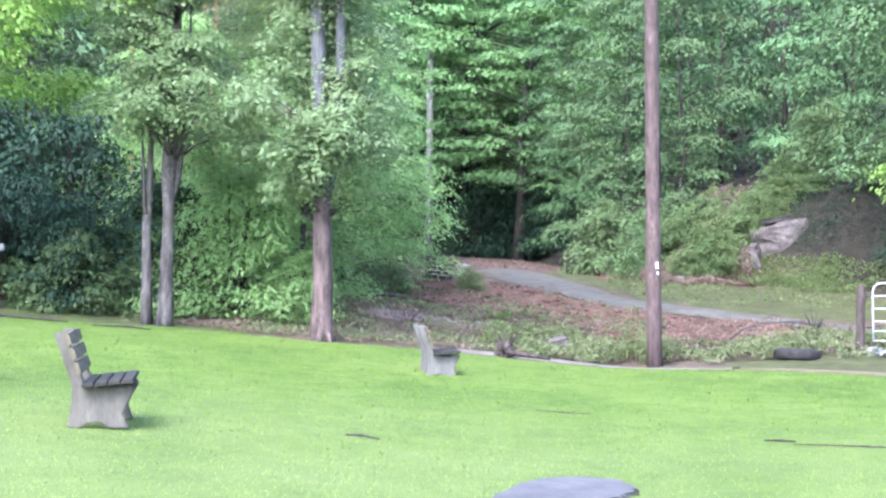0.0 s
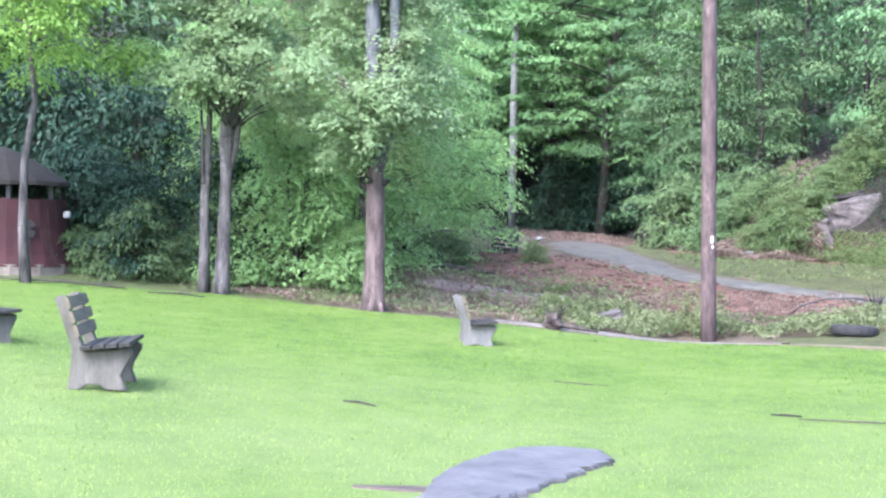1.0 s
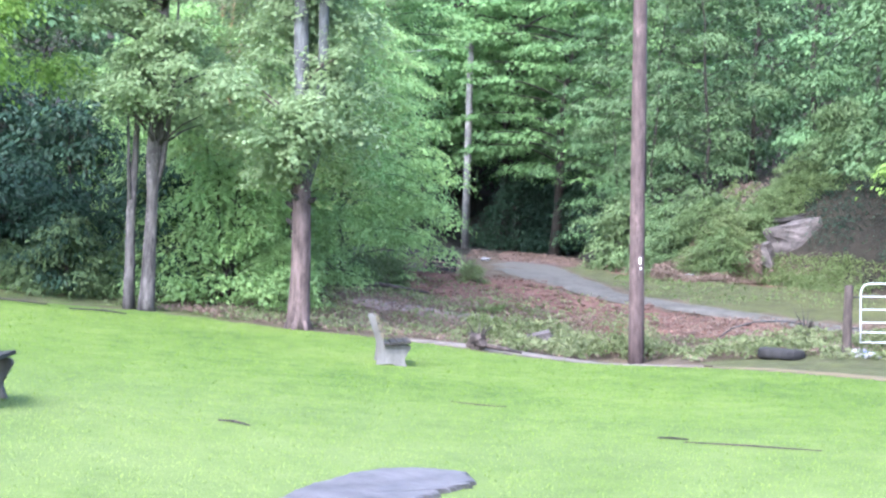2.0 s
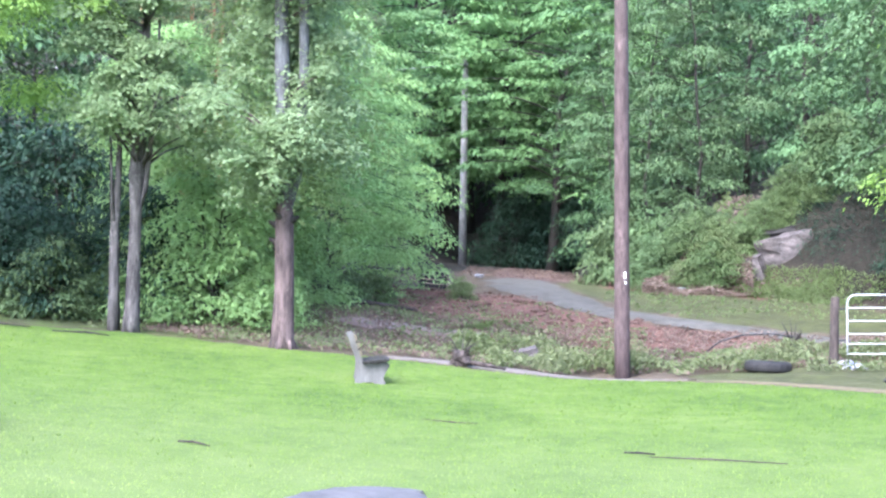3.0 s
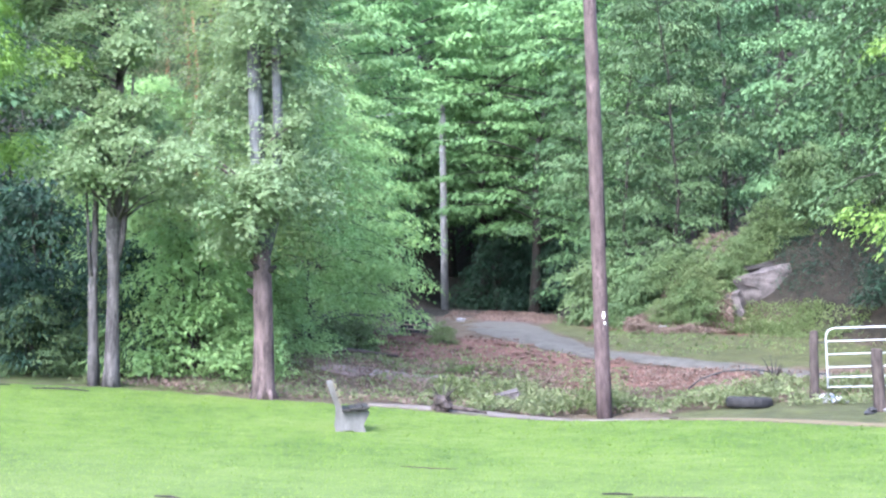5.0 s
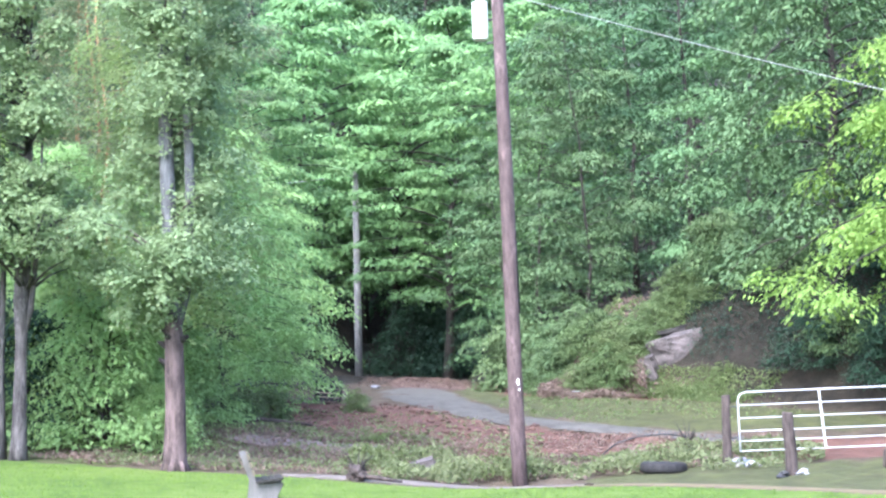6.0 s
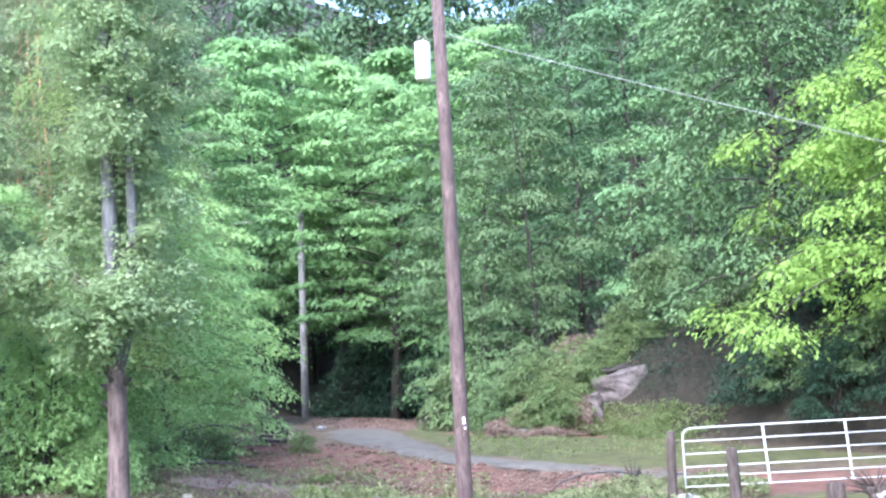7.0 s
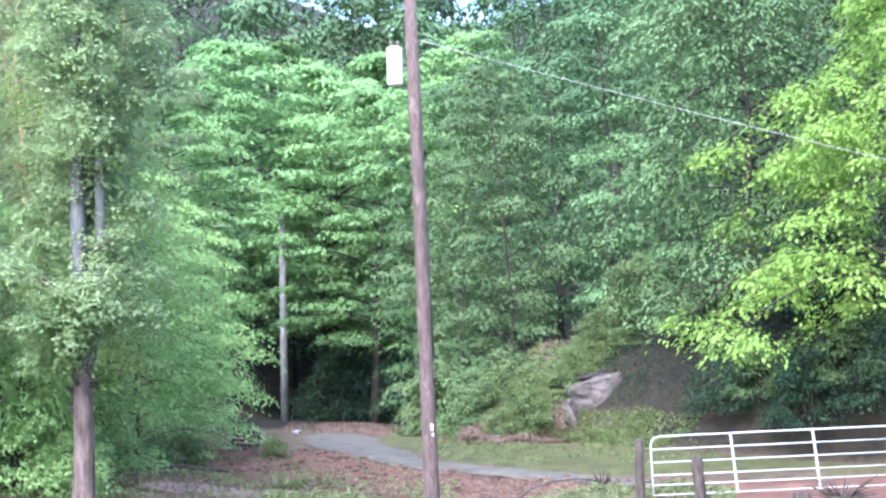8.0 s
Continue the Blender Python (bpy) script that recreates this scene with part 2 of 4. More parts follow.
def np_mesh(name, verts, faces, smooth=False):
    """A mesh from arrays; every face has the same number of corners."""
    verts, faces = np.asarray(verts, np.float32), np.asarray(faces, np.int32)
    k = faces.shape[1]
    me = bpy.data.meshes.new(name)
    me.vertices.add(len(verts))
    me.vertices.foreach_set("co", verts.ravel())
    me.loops.add(faces.size)
    me.loops.foreach_set("vertex_index", faces.ravel())
    me.polygons.add(len(faces))
    me.polygons.foreach_set("loop_start", np.arange(0, faces.size, k, dtype=np.int32))
    me.polygons.foreach_set("use_smooth", np.full(len(faces), smooth))
    me.update(calc_edges=True)
    return me


def part(name, data, material, parent=None, label=""):
    """Links a bmesh or a mesh as one object, under a thing if one is given."""
    if isinstance(data, bmesh.types.BMesh):
        me = bpy.data.meshes.new(name)
        data.to_mesh(me)
        data.free()
    else:
        me = data
    if not me.materials:
        me.materials.append(M[material])
    ob = new(name, me)
    if parent is not None:
        ob.parent = parent
    if label:
        tagged(ob, label)
    return ob


def thing(name, m, label, category, group="", kind=""):
    e = new(name)
    e.empty_display_size = 0.2
    e.matrix_basis = m
    return tagged(e, label, category, group, kind)


def tube_arrays(points, radii, seg=8):
    pts = np.asarray(points, float)
    radii = np.asarray(radii, float) * np.ones(len(pts))
    ahead = np.gradient(pts, axis=0)
    ahead /= np.linalg.norm(ahead, axis=1)[:, None] + 1e-9
    ref = np.eye(3)[[2, 0, 1][int(np.argmin(abs(ahead).max(0)[[2, 0, 1]]))]]
    u = np.cross(ahead, ref)
    u /= np.linalg.norm(u, axis=1)[:, None] + 1e-9
    v = np.cross(ahead, u)
    a = np.linspace(0, 2 * np.pi, seg, endpoint=False)
    ring = pts[:, None] + radii[:, None, None] * (np.cos(a)[None, :, None] * u[:, None] + np.sin(a)[None, :, None] * v[:, None])
    verts = ring.reshape(-1, 3)
    i, j = np.meshgrid(np.arange(len(pts) - 1), np.arange(seg), indexing="ij")
    n = (j + 1) % seg
    faces = np.stack([i * seg + j, i * seg + n, (i + 1) * seg + n, (i + 1) * seg + j], -1).reshape(-1, 4)
    # close both ends
    c0, c1 = len(verts), len(verts) + 1
    verts = np.vstack([verts, pts[:1], pts[-1:]])
    k = np.arange(0, seg, 2)
    last = (len(pts) - 1) * seg
    cap0 = np.stack([np.full_like(k, c0), (k + 2) % seg, (k + 1) % seg, k], -1)
    cap1 = np.stack([np.full_like(k, c1), last + k, last + (k + 1) % seg, last + (k + 2) % seg], -1)
    return verts, np.vstack([faces, cap0, cap1])


def join_arrays(some):
    verts, faces, off = [], [], 0
    for v, f in some:
        verts.append(v)
        faces.append(f + off)
        off += len(v)
    return np.vstack(verts), np.vstack(faces)


def tube(name, points, radii, seg=8):
    return np_mesh(name, *tube_arrays(points, radii, seg), smooth=True)


def box(w, d, h, bevel=0.01, at=(0, 0, 0)):
    bm = bmesh.new()
    bmesh.ops.create_cube(bm, size=1, matrix=Matrix.Translation(at) @ Matrix.Diagonal((w, d, h, 1)))
    if bevel:
        bmesh.ops.bevel(bm, geom=bm.edges[:], offset=bevel, segments=2, affect="EDGES")
    return bm


def prism(outline, depth, bevel=0.01):
    """A side profile (u ahead, v up) made depth metres thick along y."""
    bm = bmesh.new()
    a = [bm.verts.new((u, -depth / 2, v)) for u, v in outline]
    f = bm.faces.new(a)
    r = bmesh.ops.extrude_face_region(bm, geom=[f])
    for g in r["geom"]:
        if isinstance(g, bmesh.types.BMVert):
            g.co.y += depth
    bmesh.ops.recalc_face_normals(bm, faces=bm.faces[:])
    if bevel:
        bmesh.ops.bevel(bm, geom=bm.edges[:], offset=bevel, segments=2, affect="EDGES")
    return bm


def lump(radius, squash, seed, rough=0.35, sub=3):
    """An uneven boulder or clod."""
    bm = bmesh.new()
    bmesh.ops.create_icosphere(bm, subdivisions=sub, radius=1)
    for v in bm.verts:
        p = v.co.normalized()
        k = 1 + rough * noise.noise(p * 1.4 + Vector((seed * 3.1, 0, 0))) + 0.4 * rough * noise.noise(p * 4 + Vector((0, seed, 0)))
        v.co = Vector((p.x * radius * k, p.y * radius * k, p.z * radius * squash * k))
    return bm


# ---- the lie of the land ----
def smooth01(v):
    v = np.clip(v, 0, 1)
    return v * v * (3 - 2 * v)


def bank_x(y):
    """Foot of the wooded bank beside the track."""
    return np.interp(y, [-60, 30, 40, 43, 46, 48, 52, 60, 75, 90, 400], [40, 24, 9.6, 6.7, 4.4, 2.4, 1.2, 0.3, -2.6, -4.5, -6])


def land(x, y):
    x, y = np.asarray(x, float), np.asarray(y, float)
    z = -0.05 * np.clip(x, -40, 1.5) - 0.02
    z = z + 0.10 * np.exp(-((x + 3.35) ** 2 + (y - 12.7) ** 2) / 9) - 0.30 * np.exp(-((x - 2.2) ** 2 + (y - 31.4) ** 2) / 10)
    z = z - 0.08 * np.exp(-((x + 1.4) ** 2 + (y - 23.3) ** 2) / 16) - 0.06 * np.exp(-((x + 4.6) ** 2 + (y - 29.4) ** 2) / 5)
    z = z + 1.25 * smooth01((y - 30.5) / 15) + 0.012 * np.clip(y - 45.5, 0, 40)
    z = z + 0.30 * np.exp(-((x + 4.4) ** 2 + (y - 34.8) ** 2) / 3.0) + 1.6 * np.exp(-(x - 4.0) ** 2 / 1.3 - (y - 46.9) ** 2 / 1.6)
    d = (x - bank_x(y)) * 0.8
    z = z + 2.6 * smooth01(d / 3.0) + 0.42 * np.clip(d - 2.0, 0, 60)
    dl = np.clip(-11.0 - x - 0.15 * np.clip(60 - y, 0, 40), 0, 70) * smooth01((y - 33) / 6)
    z = z + 0.35 * dl
    z = z + 0.5 * np.clip(y - 96, 0, 110)
    return z


def land_at(x, y):
    return float(land(x, y))


def lawn_edge(x):
    return np.interp(x, [-60, -12, -8, -4.1, -1.6, 0.3, 2.4, 4.3, 6.7, 10, 20, 60], [28, 29.6, 30.1, 29.5, 28.6, 27.7, 27.8, 27.1, 25.2, 22.5, 16, 0])


# ---- ground ----
def ground():
    gx = np.unique(np.concatenate([np.linspace(-500, -60, 12), np.linspace(-60, -18, 30), np.arange(-18, 16.01, 0.25), np.linspace(16, 60, 32), np.linspace(60, 500, 12)]))
    gy = np.unique(np.concatenate([np.linspace(-300, 2, 14), np.arange(2, 56.01, 0.25), np.linspace(56, 120, 60), np.linspace(120, 600, 16)]))
    X, Y = np.meshgrid(gx, gy)
    Z = land(X, Y)
    # clods in the torn-up ground and small unevenness in the lawn
    wild = smooth01((Y - lawn_edge(X) - 1.5) / 2) * smooth01((60 - Y) / 10) * (abs(X) < 20)
    n1 = np.array([noise.fractal(Vector((a * 1.1, b * 1.1, 0)), 1.0, 2.0, 4) if w > 0 else 0 for a, b, w in zip(X.ravel(), Y.ravel(), wild.ravel())]).reshape(X.shape)
    Z = Z + wild * n1 * 0.09
    verts = np.stack([X, Y, Z], -1).reshape(-1, 3)
    w = len(gx)
    i, j = np.meshgrid(np.arange(len(gy) - 1), np.arange(w - 1), indexing="ij")
    faces = np.stack([i * w + j, i * w + j + 1, (i + 1) * w + j + 1, (i + 1) * w + j], -1).reshape(-1, 4)
    me = np_mesh("ground", verts, faces, True)
    lawn = smooth01((lawn_edge(X) - Y) / 1.2 + 0.5)
    verge = smooth01((X - road_x(Y) - 0.6) / 1.2) * smooth01((Y - 36) / 2) * smooth01((bank_x(Y) + 0.5 - X) / 1.0)
    strip_g = smooth01((X - 3.0) / 1.0) * smooth01((Y - lawn_edge(X)) / 0.5) * smooth01((33.0 - Y) / 1.0)
    left = smooth01((-5.0 - X) / 1.5) * smooth01((Y - lawn_edge(X)) / 0.6) * smooth01((34 - Y) / 2)
    forest = smooth01((X - bank_x(Y) - 1.5) / 2)
    red = smooth01((Y - 34.0 - 2.4 * smooth01((1.8 - X) / 2.5)) / 1.2) * smooth01((road_x(Y) - 0.6 - X) / 1.0) * smooth01((X + 6.2) / 1.5) * smooth01((42.5 - Y) / 1.5)
    redr = smooth01((X - 6.6) / 1) * smooth01((Y - 32.3) / 0.8) * smooth01((36.5 - Y) / 1)
    foot = (X < 7) * np.exp(-((X - bank_x(Y)) / 1.2) ** 2) * smooth01((Y - 42) / 2) * smooth01((70 - Y) / 5)
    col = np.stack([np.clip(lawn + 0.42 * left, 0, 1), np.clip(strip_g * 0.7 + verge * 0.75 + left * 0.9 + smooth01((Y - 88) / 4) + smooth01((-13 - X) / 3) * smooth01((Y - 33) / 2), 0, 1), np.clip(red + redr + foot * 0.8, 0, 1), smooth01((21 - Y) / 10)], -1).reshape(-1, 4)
    # ground under trees: leaf mould with their shade painted in
    shaded_mould = np.clip(smooth01((X - bank_x(Y) - np.where(X > 7, -0.4, 0.6)) / 1.2) + smooth01((Y - 60) / 10) * (abs(X - road_x(Y)) > 1.2) + smooth01((-6 - X) / 2) * smooth01((Y - 32.5) / 2), 0, 1)
    hm = me.attributes.new("shaded_mould", "FLOAT", "POINT")
    hm.data.foreach_set("value", shaded_mould.astype(np.float32).ravel())
    at = me.attributes.new("zone", "FLOAT_COLOR", "POINT")
    at.data.foreach_set("color", col.astype(np.float32).ravel())
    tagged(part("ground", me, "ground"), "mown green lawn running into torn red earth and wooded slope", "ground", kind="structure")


def road_x(y):
    return np.interp(y, [30, 34, 36.6, 38, 40, 44, 52, 58, 75, 95], [13, 9.5, 5.8, 3.6, 0.9, -1.2, -2.5, -3.0, -5.3, -7.5])


def strip(name, centre, half, lift, material, label, category, seed, step=0.3):
    """A ragged-edged band of washed ground laid over the land."""
    c = np.asarray(centre, float)
    s = np.r_[0, np.cumsum(np.hypot(*np.diff(c, axis=0).T))]
    t = np.arange(0, s[-1], step)
    x, y, h = np.interp(t, s, c[:, 0]), np.interp(t, s, c[:, 1]), np.interp(t, s, half)
    dx, dy = np.gradient(x), np.gradient(y)
    k = np.hypot(dx, dy)
    nx, ny = -dy / k, dx / k
    r = np.random.default_rng(seed)
    cols = np.linspace(-1, 1, 9)
    jl = np.array([noise.noise(Vector((a * 0.9, seed, 0))) for a in t]) * 0.35
    jr = np.array([noise.noise(Vector((a * 0.9, seed + 9, 0))) for a in t]) * 0.35
    V = []
    for q in cols:
        off = q * h * (1 + np.where(q < 0, jl, jr))
        px, py = x + nx * off, y + ny * off
        V.append(np.stack([px, py, land(px, py) + lift - 0.05 * (abs(q) > 0.99)], -1))
    V = np.stack(V, 1)
    n, m = V.shape[:2]
    i, j = np.meshgrid(np.arange(n - 1), np.arange(m - 1), indexing="ij")
    faces = np.stack([i * m + j, i * m + j + 1, (i + 1) * m + j + 1, (i + 1) * m + j], -1).reshape(-1, 4)
    tagged(part(name, np_mesh(name, V.reshape(-1, 3), faces[:, ::-1], True), material), label, category, kind="structure")


ground()
ys = np.linspace(35.2, 55, 40)
strip("road", np.stack([road_x(ys), ys], -1), np.interp(ys, [33, 37, 40, 43, 50, 55], [0.35, 0.42, 0.6, 1.1, 1.35, 0.9]), 0.06, "gravel",
      "wet grey gravel track climbing into the woods", "road", 3)

yr = np.linspace(56, 84, 30)
strip("washed_earth", np.stack([road_x(yr) + 0.3, yr], -1), np.interp(yr, [53.5, 57, 70, 84], [0.4, 1.7, 2.0, 1.4]), 0.02, "red_dirt",
      "bare reddish earth washed down the track", "earth", 4)
strip("footpath", [(-2.3, 29.2), (-1.0, 29.4), (0.4, 29.5), (2.0, 29.4), (3.0, 28.8), (3.8, 28.2)], [0.2, 0.6, 1.1, 1.2, 0.5, 0.1], 0.03, "sand",
      "pale washed-out sandy path along the lawn", "path", 5)
strip("washed_edge", [(2.6, 28.9), (4.3, 27.85), (6.8, 25.7), (10, 22.9), (16, 18.6)], [0.2, 0.4, 0.36, 0.3, 0.3], 0.012, "tan_silt",
      "tan silt washed along the lawn's edge", "path", 15)
strip("puddle_track", [(-4.6, 33.9), (-3.4, 34.0), (-2.2, 34.3), (-1.2, 34.9)], [0.15, 0.5, 0.45, 0.15], 0.05, "mud",
      "wet grey mud strip across the torn earth", "track", 6)


# ---- trees and leaves ----
def leaf_arrays(p, nrm, size, r, wide=0.54, fold=0.12):
    """Folded diamond leaves at the points p, facing nrm."""
    n = len(p)
    nrm = nrm / (np.linalg.norm(nrm, axis=1)[:, None] + 1e-9)
    a = np.cross(nrm, r.normal(size=(n, 3)))
    a /= np.linalg.norm(a, axis=1)[:, None] + 1e-9
    b = np.cross(nrm, a)
    L = (size * r.uniform(0.6, 1.35, n))[:, None]
    v = np.stack([p - a * L * 0.5, p + b * L * wide * 0.5 + nrm * L * fold, p + a * L * 0.5, p - b * L * wide * 0.5 + nrm * L * fold], 1).reshape(-1, 3)
    return v, np.arange(4 * n).reshape(-1, 4)


def spray(centre, radius, flat, count, r, droop=0.3, upward=0.8, inner=0.55):
    """Points and facings of one spray of leaves: a flattened, drooping, uneven pad."""
    d = r.normal(size=(count, 3))
    d[:, 2] = np.where(r.random(count) < 0.75, abs(d[:, 2]), d[:, 2])
    d /= np.linalg.norm(d, axis=1)[:, None]
    rad = radius * r.uniform(inner, 1.08, count) * (1 + 0.25 * np.sin(3 * np.arctan2(d[:, 1], d[:, 0]) + r.uniform(0, 6)))
    off = d * rad[:, None] * np.array([1, 1, flat])
    off[:, 2] -= droop * radius * (np.hypot(off[:, 0], off[:, 1]) / radius) ** 2
    nrm = d * 0.45 + np.array([0, 0, upward]) + r.normal(scale=0.25, size=(count, 3))
    return centre + off, nrm


def stem_path(r, height, lean, wobble, n=9):
    t = np.linspace(0, 1, n)
    w = np.cumsum(r.normal(scale=wobble, size=(n, 2)), axis=0)
    w -= w[0]
    return np.stack([lean[0] * t + w[:, 0], lean[1] * t + w[:, 1], height * t - 0.12 * (t == 0)], -1)


def broadleaf(name, label, seed, height, base, radius, sprays, spray_r, per, leaf, material, bark, girth, flat=0.5, droop=0.3, full=0.5, stems=1, top=0.35, category="tree", upward=0.8, sag=0.0, limb=1.0, bend=1.0, inner=0.5):
    """A tree: tapered trunk, limbs out to every spray, and a crown of many small leaves."""
    r = np.random.default_rng(seed)
    tree = thing(name, Matrix(), label, category, kind="")
    wood, trunks = [], []
    for k in range(stems):
        lean = r.normal(scale=0.04 * height, size=2) if stems > 1 else r.normal(scale=0.015 * height, size=2)
        path = stem_path(r, height * (0.95 if k == 0 else r.uniform(0.7, 0.9)), lean, 0.012 * height * bend)
        if k:
            path[:, :2] += r.normal(scale=girth * 1.2, size=2)
        tt = np.linspace(0, 1, len(path))
        rad = girth * (1 - 0.85 * tt) * (1 if k == 0 else 0.75)
        rad[0] *= 1.35
        trunks.append((path, rad))
        wood.append(tube_arrays(path, rad, 10))
    pts, nrms = [], []
    for k in range(sprays):
        u = (k + r.random()) / sprays
        z = base + (height - base) * u
        prof = np.sin(np.pi * np.clip(full * 0.5 + (1 - full * 0.5) * u, 0, 1)) ** 0.75
        prof = max(prof, top * (1 - u) + 0.12)
        ang = k * 2.399963 + r.normal(scale=0.4)
        rr = radius * prof * np.sqrt(r.uniform(0.25, 1.0))
        path, rad = trunks[k % stems]
        zi = np.clip(z - 0.25 * rr, 0.2, path[-1, 2])
        foot = np.array([np.interp(zi, path[:, 2], path[:, 0]), np.interp(zi, path[:, 2], path[:, 1]), zi])
        c = np.array([foot[0] + rr * np.cos(ang), foot[1] + rr * np.sin(ang), z - sag * rr])
        mid = (foot + c) / 2 + np.array([0, 0, 0.12 * rr])
        tip = c - np.array([0, 0, 0.1])
        bl = np.array([foot, (foot + mid) / 2 + r.normal(scale=0.03, size=3), mid, tip])
        g = limb * max(0.008, min(girth * 0.22, 0.012 + 0.008 * rr))
        wood.append(tube_arrays(bl, [g, g * 0.8, g * 0.55, g * 0.2], 4))
        sr = spray_r * r.uniform(0.65, 1.3)
        p, q = spray(c, sr, flat, int(per * (sr / spray_r) ** 2), r, droop, upward, inner)
        pts.append(p)
        nrms.append(q + 0.6 * np.array([np.cos(ang), np.sin(ang), 0]))
    part("trunk", np_mesh("trunk", *join_arrays(wood), smooth=True), bark, tree)
    part("crown", np_mesh("crown", *leaf_arrays(np.vstack(pts), np.vstack(nrms), leaf, r)), material, tree)
    return tree


def stand(tree, x, y, turn=0.0, scale=1.0, sink=0.1):
    return pose(x, y, land_at(x, y) - sink, 0, 0, turn) @ Matrix.Scale(scale, 4)


def plant(proto, spots, seed):
    """The first tree goes to the first spot, copies of it to the others."""
    r = np.random.default_rng(seed)
    first = None
    for x, y, s in spots:
        m = stand(proto, x, y, float(r.uniform(0, 360)), s * float(r.uniform(0.92, 1.08)))
        if first is None:
            first = m
        else:
            copy_thing(proto, m)
    proto.matrix_basis = first


def bough_leaves(c, radius, flat, droop, count, out, r):
    """One leafy end of a bough: a domed, drooping fan whose leaves overlap like shingles, tips outward and down."""
    d = r.normal(size=(count, 3))
    d[:, 2] = abs(d[:, 2]) * 0.9 - 0.12
    d /= np.linalg.norm(d, axis=1)[:, None]
    lobes = 1 + 0.28 * np.sin(4 * np.arctan2(d[:, 1], d[:, 0]) + r.uniform(0, 6))
    off = d * (radius * r.uniform(0.45, 1.05, count) * lobes)[:, None] * np.array([1, 1, flat])
    rad = np.hypot(off[:, 0], off[:, 1]) / radius
    off[:, 2] -= droop * radius * rad ** 2
    flow = np.stack([off[:, 0], off[:, 1], -0.55 * radius * (0.35 + rad)], -1) + out * radius * 0.5 + r.normal(scale=0.28 * radius, size=(count, 3))
    nrm = d * np.array([0.95, 0.95, 0.5]) + np.array([0, 0, 0.55]) + r.normal(scale=0.2, size=(count, 3))
    return c + off, nrm, flow


def hung_leaves(p, nrm, flow, size, r, wide=0.5, fold=0.10):
    """Folded leaves at p that face nrm and point along flow."""
    n = len(p)
    nrm = nrm / (np.linalg.norm(nrm, axis=1)[:, None] + 1e-9)
    a = flow - nrm * (flow * nrm).sum(1)[:, None]
    a /= np.linalg.norm(a, axis=1)[:, None] + 1e-9
    b = np.cross(nrm, a)
    L = (size * r.uniform(0.65, 1.3, n))[:, None]
    v = np.stack([p - a * L * 0.45, p + b * L * wide * 0.5 + nrm * L * fold, p + a * L * 0.55, p - b * L * wide * 0.5 + nrm * L * fold], 1)
    return v.reshape(-1, 3), np.arange(4 * n).reshape(-1, 4)


def bough_tree(name, label, seed, height, base, radius, boughs, clump, per, leaf, material, bark, girth, flat=0.4, droop=0.5, rise=0.25, sag=0.5, full=0.5, ends=6, stems=1, wide=0.5, category="tree", reach=0.5, limb=1.0):
    """A tree of arching boughs, each carrying a row of drooping leafy fans from its middle to its tip."""
    r = np.random.default_rng(seed)
    tree = thing(name, Matrix(), label, category)
    wood, trunks = [], []
    for k in range(stems):
        lean = r.normal(scale=(0.02 if stems == 1 else 0.10) * height, size=2)
        path = stem_path(r, height * (0.95 if k == 0 else r.uniform(0.7, 0.9)), lean, 0.010 * height)
        rad = girth * (1 - 0.87 * np.linspace(0, 1, len(path)))
        rad[0] *= 1.35
        trunks.append(path)
        wood.append(tube_arrays(path, rad, 9))
    P, N, F = [], [], []
    for k in range(boughs):
        u = (k + r.random()) / boughs
        z = base + (height - base) * u ** 0.9
        prof = np.sin(np.pi * (full * 0.5 + (1 - full * 0.5) * min(u, 0.97))) ** 0.7
        rr = radius * max(prof, 0.16) * r.uniform(reach, 1.12)
        ang = k * 2.399963 + r.normal(scale=0.35)
        out = np.array([math.cos(ang), math.sin(ang), 0.0])
        side = np.array([-out[1], out[0], 0.0])
        path = trunks[k % stems]
        zi = float(np.clip(z - rise * rr * 0.6, 0.15, path[-1, 2]))
        foot = np.array([np.interp(zi, path[:, 2], path[:, 0]), np.interp(zi, path[:, 2], path[:, 1]), zi])
        t = np.linspace(0, 1, 6)
        bend = r.normal(scale=0.10)
        curve = foot + np.outer(t * rr, out) + np.outer(bend * rr * t ** 2, side)
        curve[:, 2] += rise * rr * 1.5 * t - sag * rr * t ** 2.2
        g = limb * max(0.010, min(girth * 0.25, 0.010 + 0.010 * rr))
        wood.append(tube_arrays(curve, g * (1 - 0.8 * t), 4))
        m = max(2, round(ends * (0.45 + 0.55 * rr / radius)))
        for q in range(m):
            tq = 1.0 if q == 0 else r.uniform(0.38, 1.0)
            c = np.array([np.interp(tq, t, curve[:, i]) for i in range(3)])
            w = 0.0 if q == 0 else (1 if q % 2 else -1) * r.uniform(0.12, 0.34) * rr * (1.25 - 0.75 * tq)
            c = c + side * w + np.array([0, 0, -0.15 * abs(w)])
            cr = clump * r.uniform(0.65, 1.25)
            p, n, f = bough_leaves(c, cr, flat, droop, int(per * (cr / clump) ** 2 * r.uniform(0.7, 1.1)), out + side * np.sign(w) * 0.6, r)
            P.append(p); N.append(n); F.append(f)
    P, N, F = np.vstack(P), np.vstack(N), np.vstack(F)
    ok = P[:, 2] > 0.03
    part("trunk", np_mesh("trunk", *join_arrays(wood), smooth=True), bark, tree)
    part("crown", np_mesh("crown", *hung_leaves(P[ok], N[ok], F[ok], leaf, r, wide)), material, tree)
    return tree


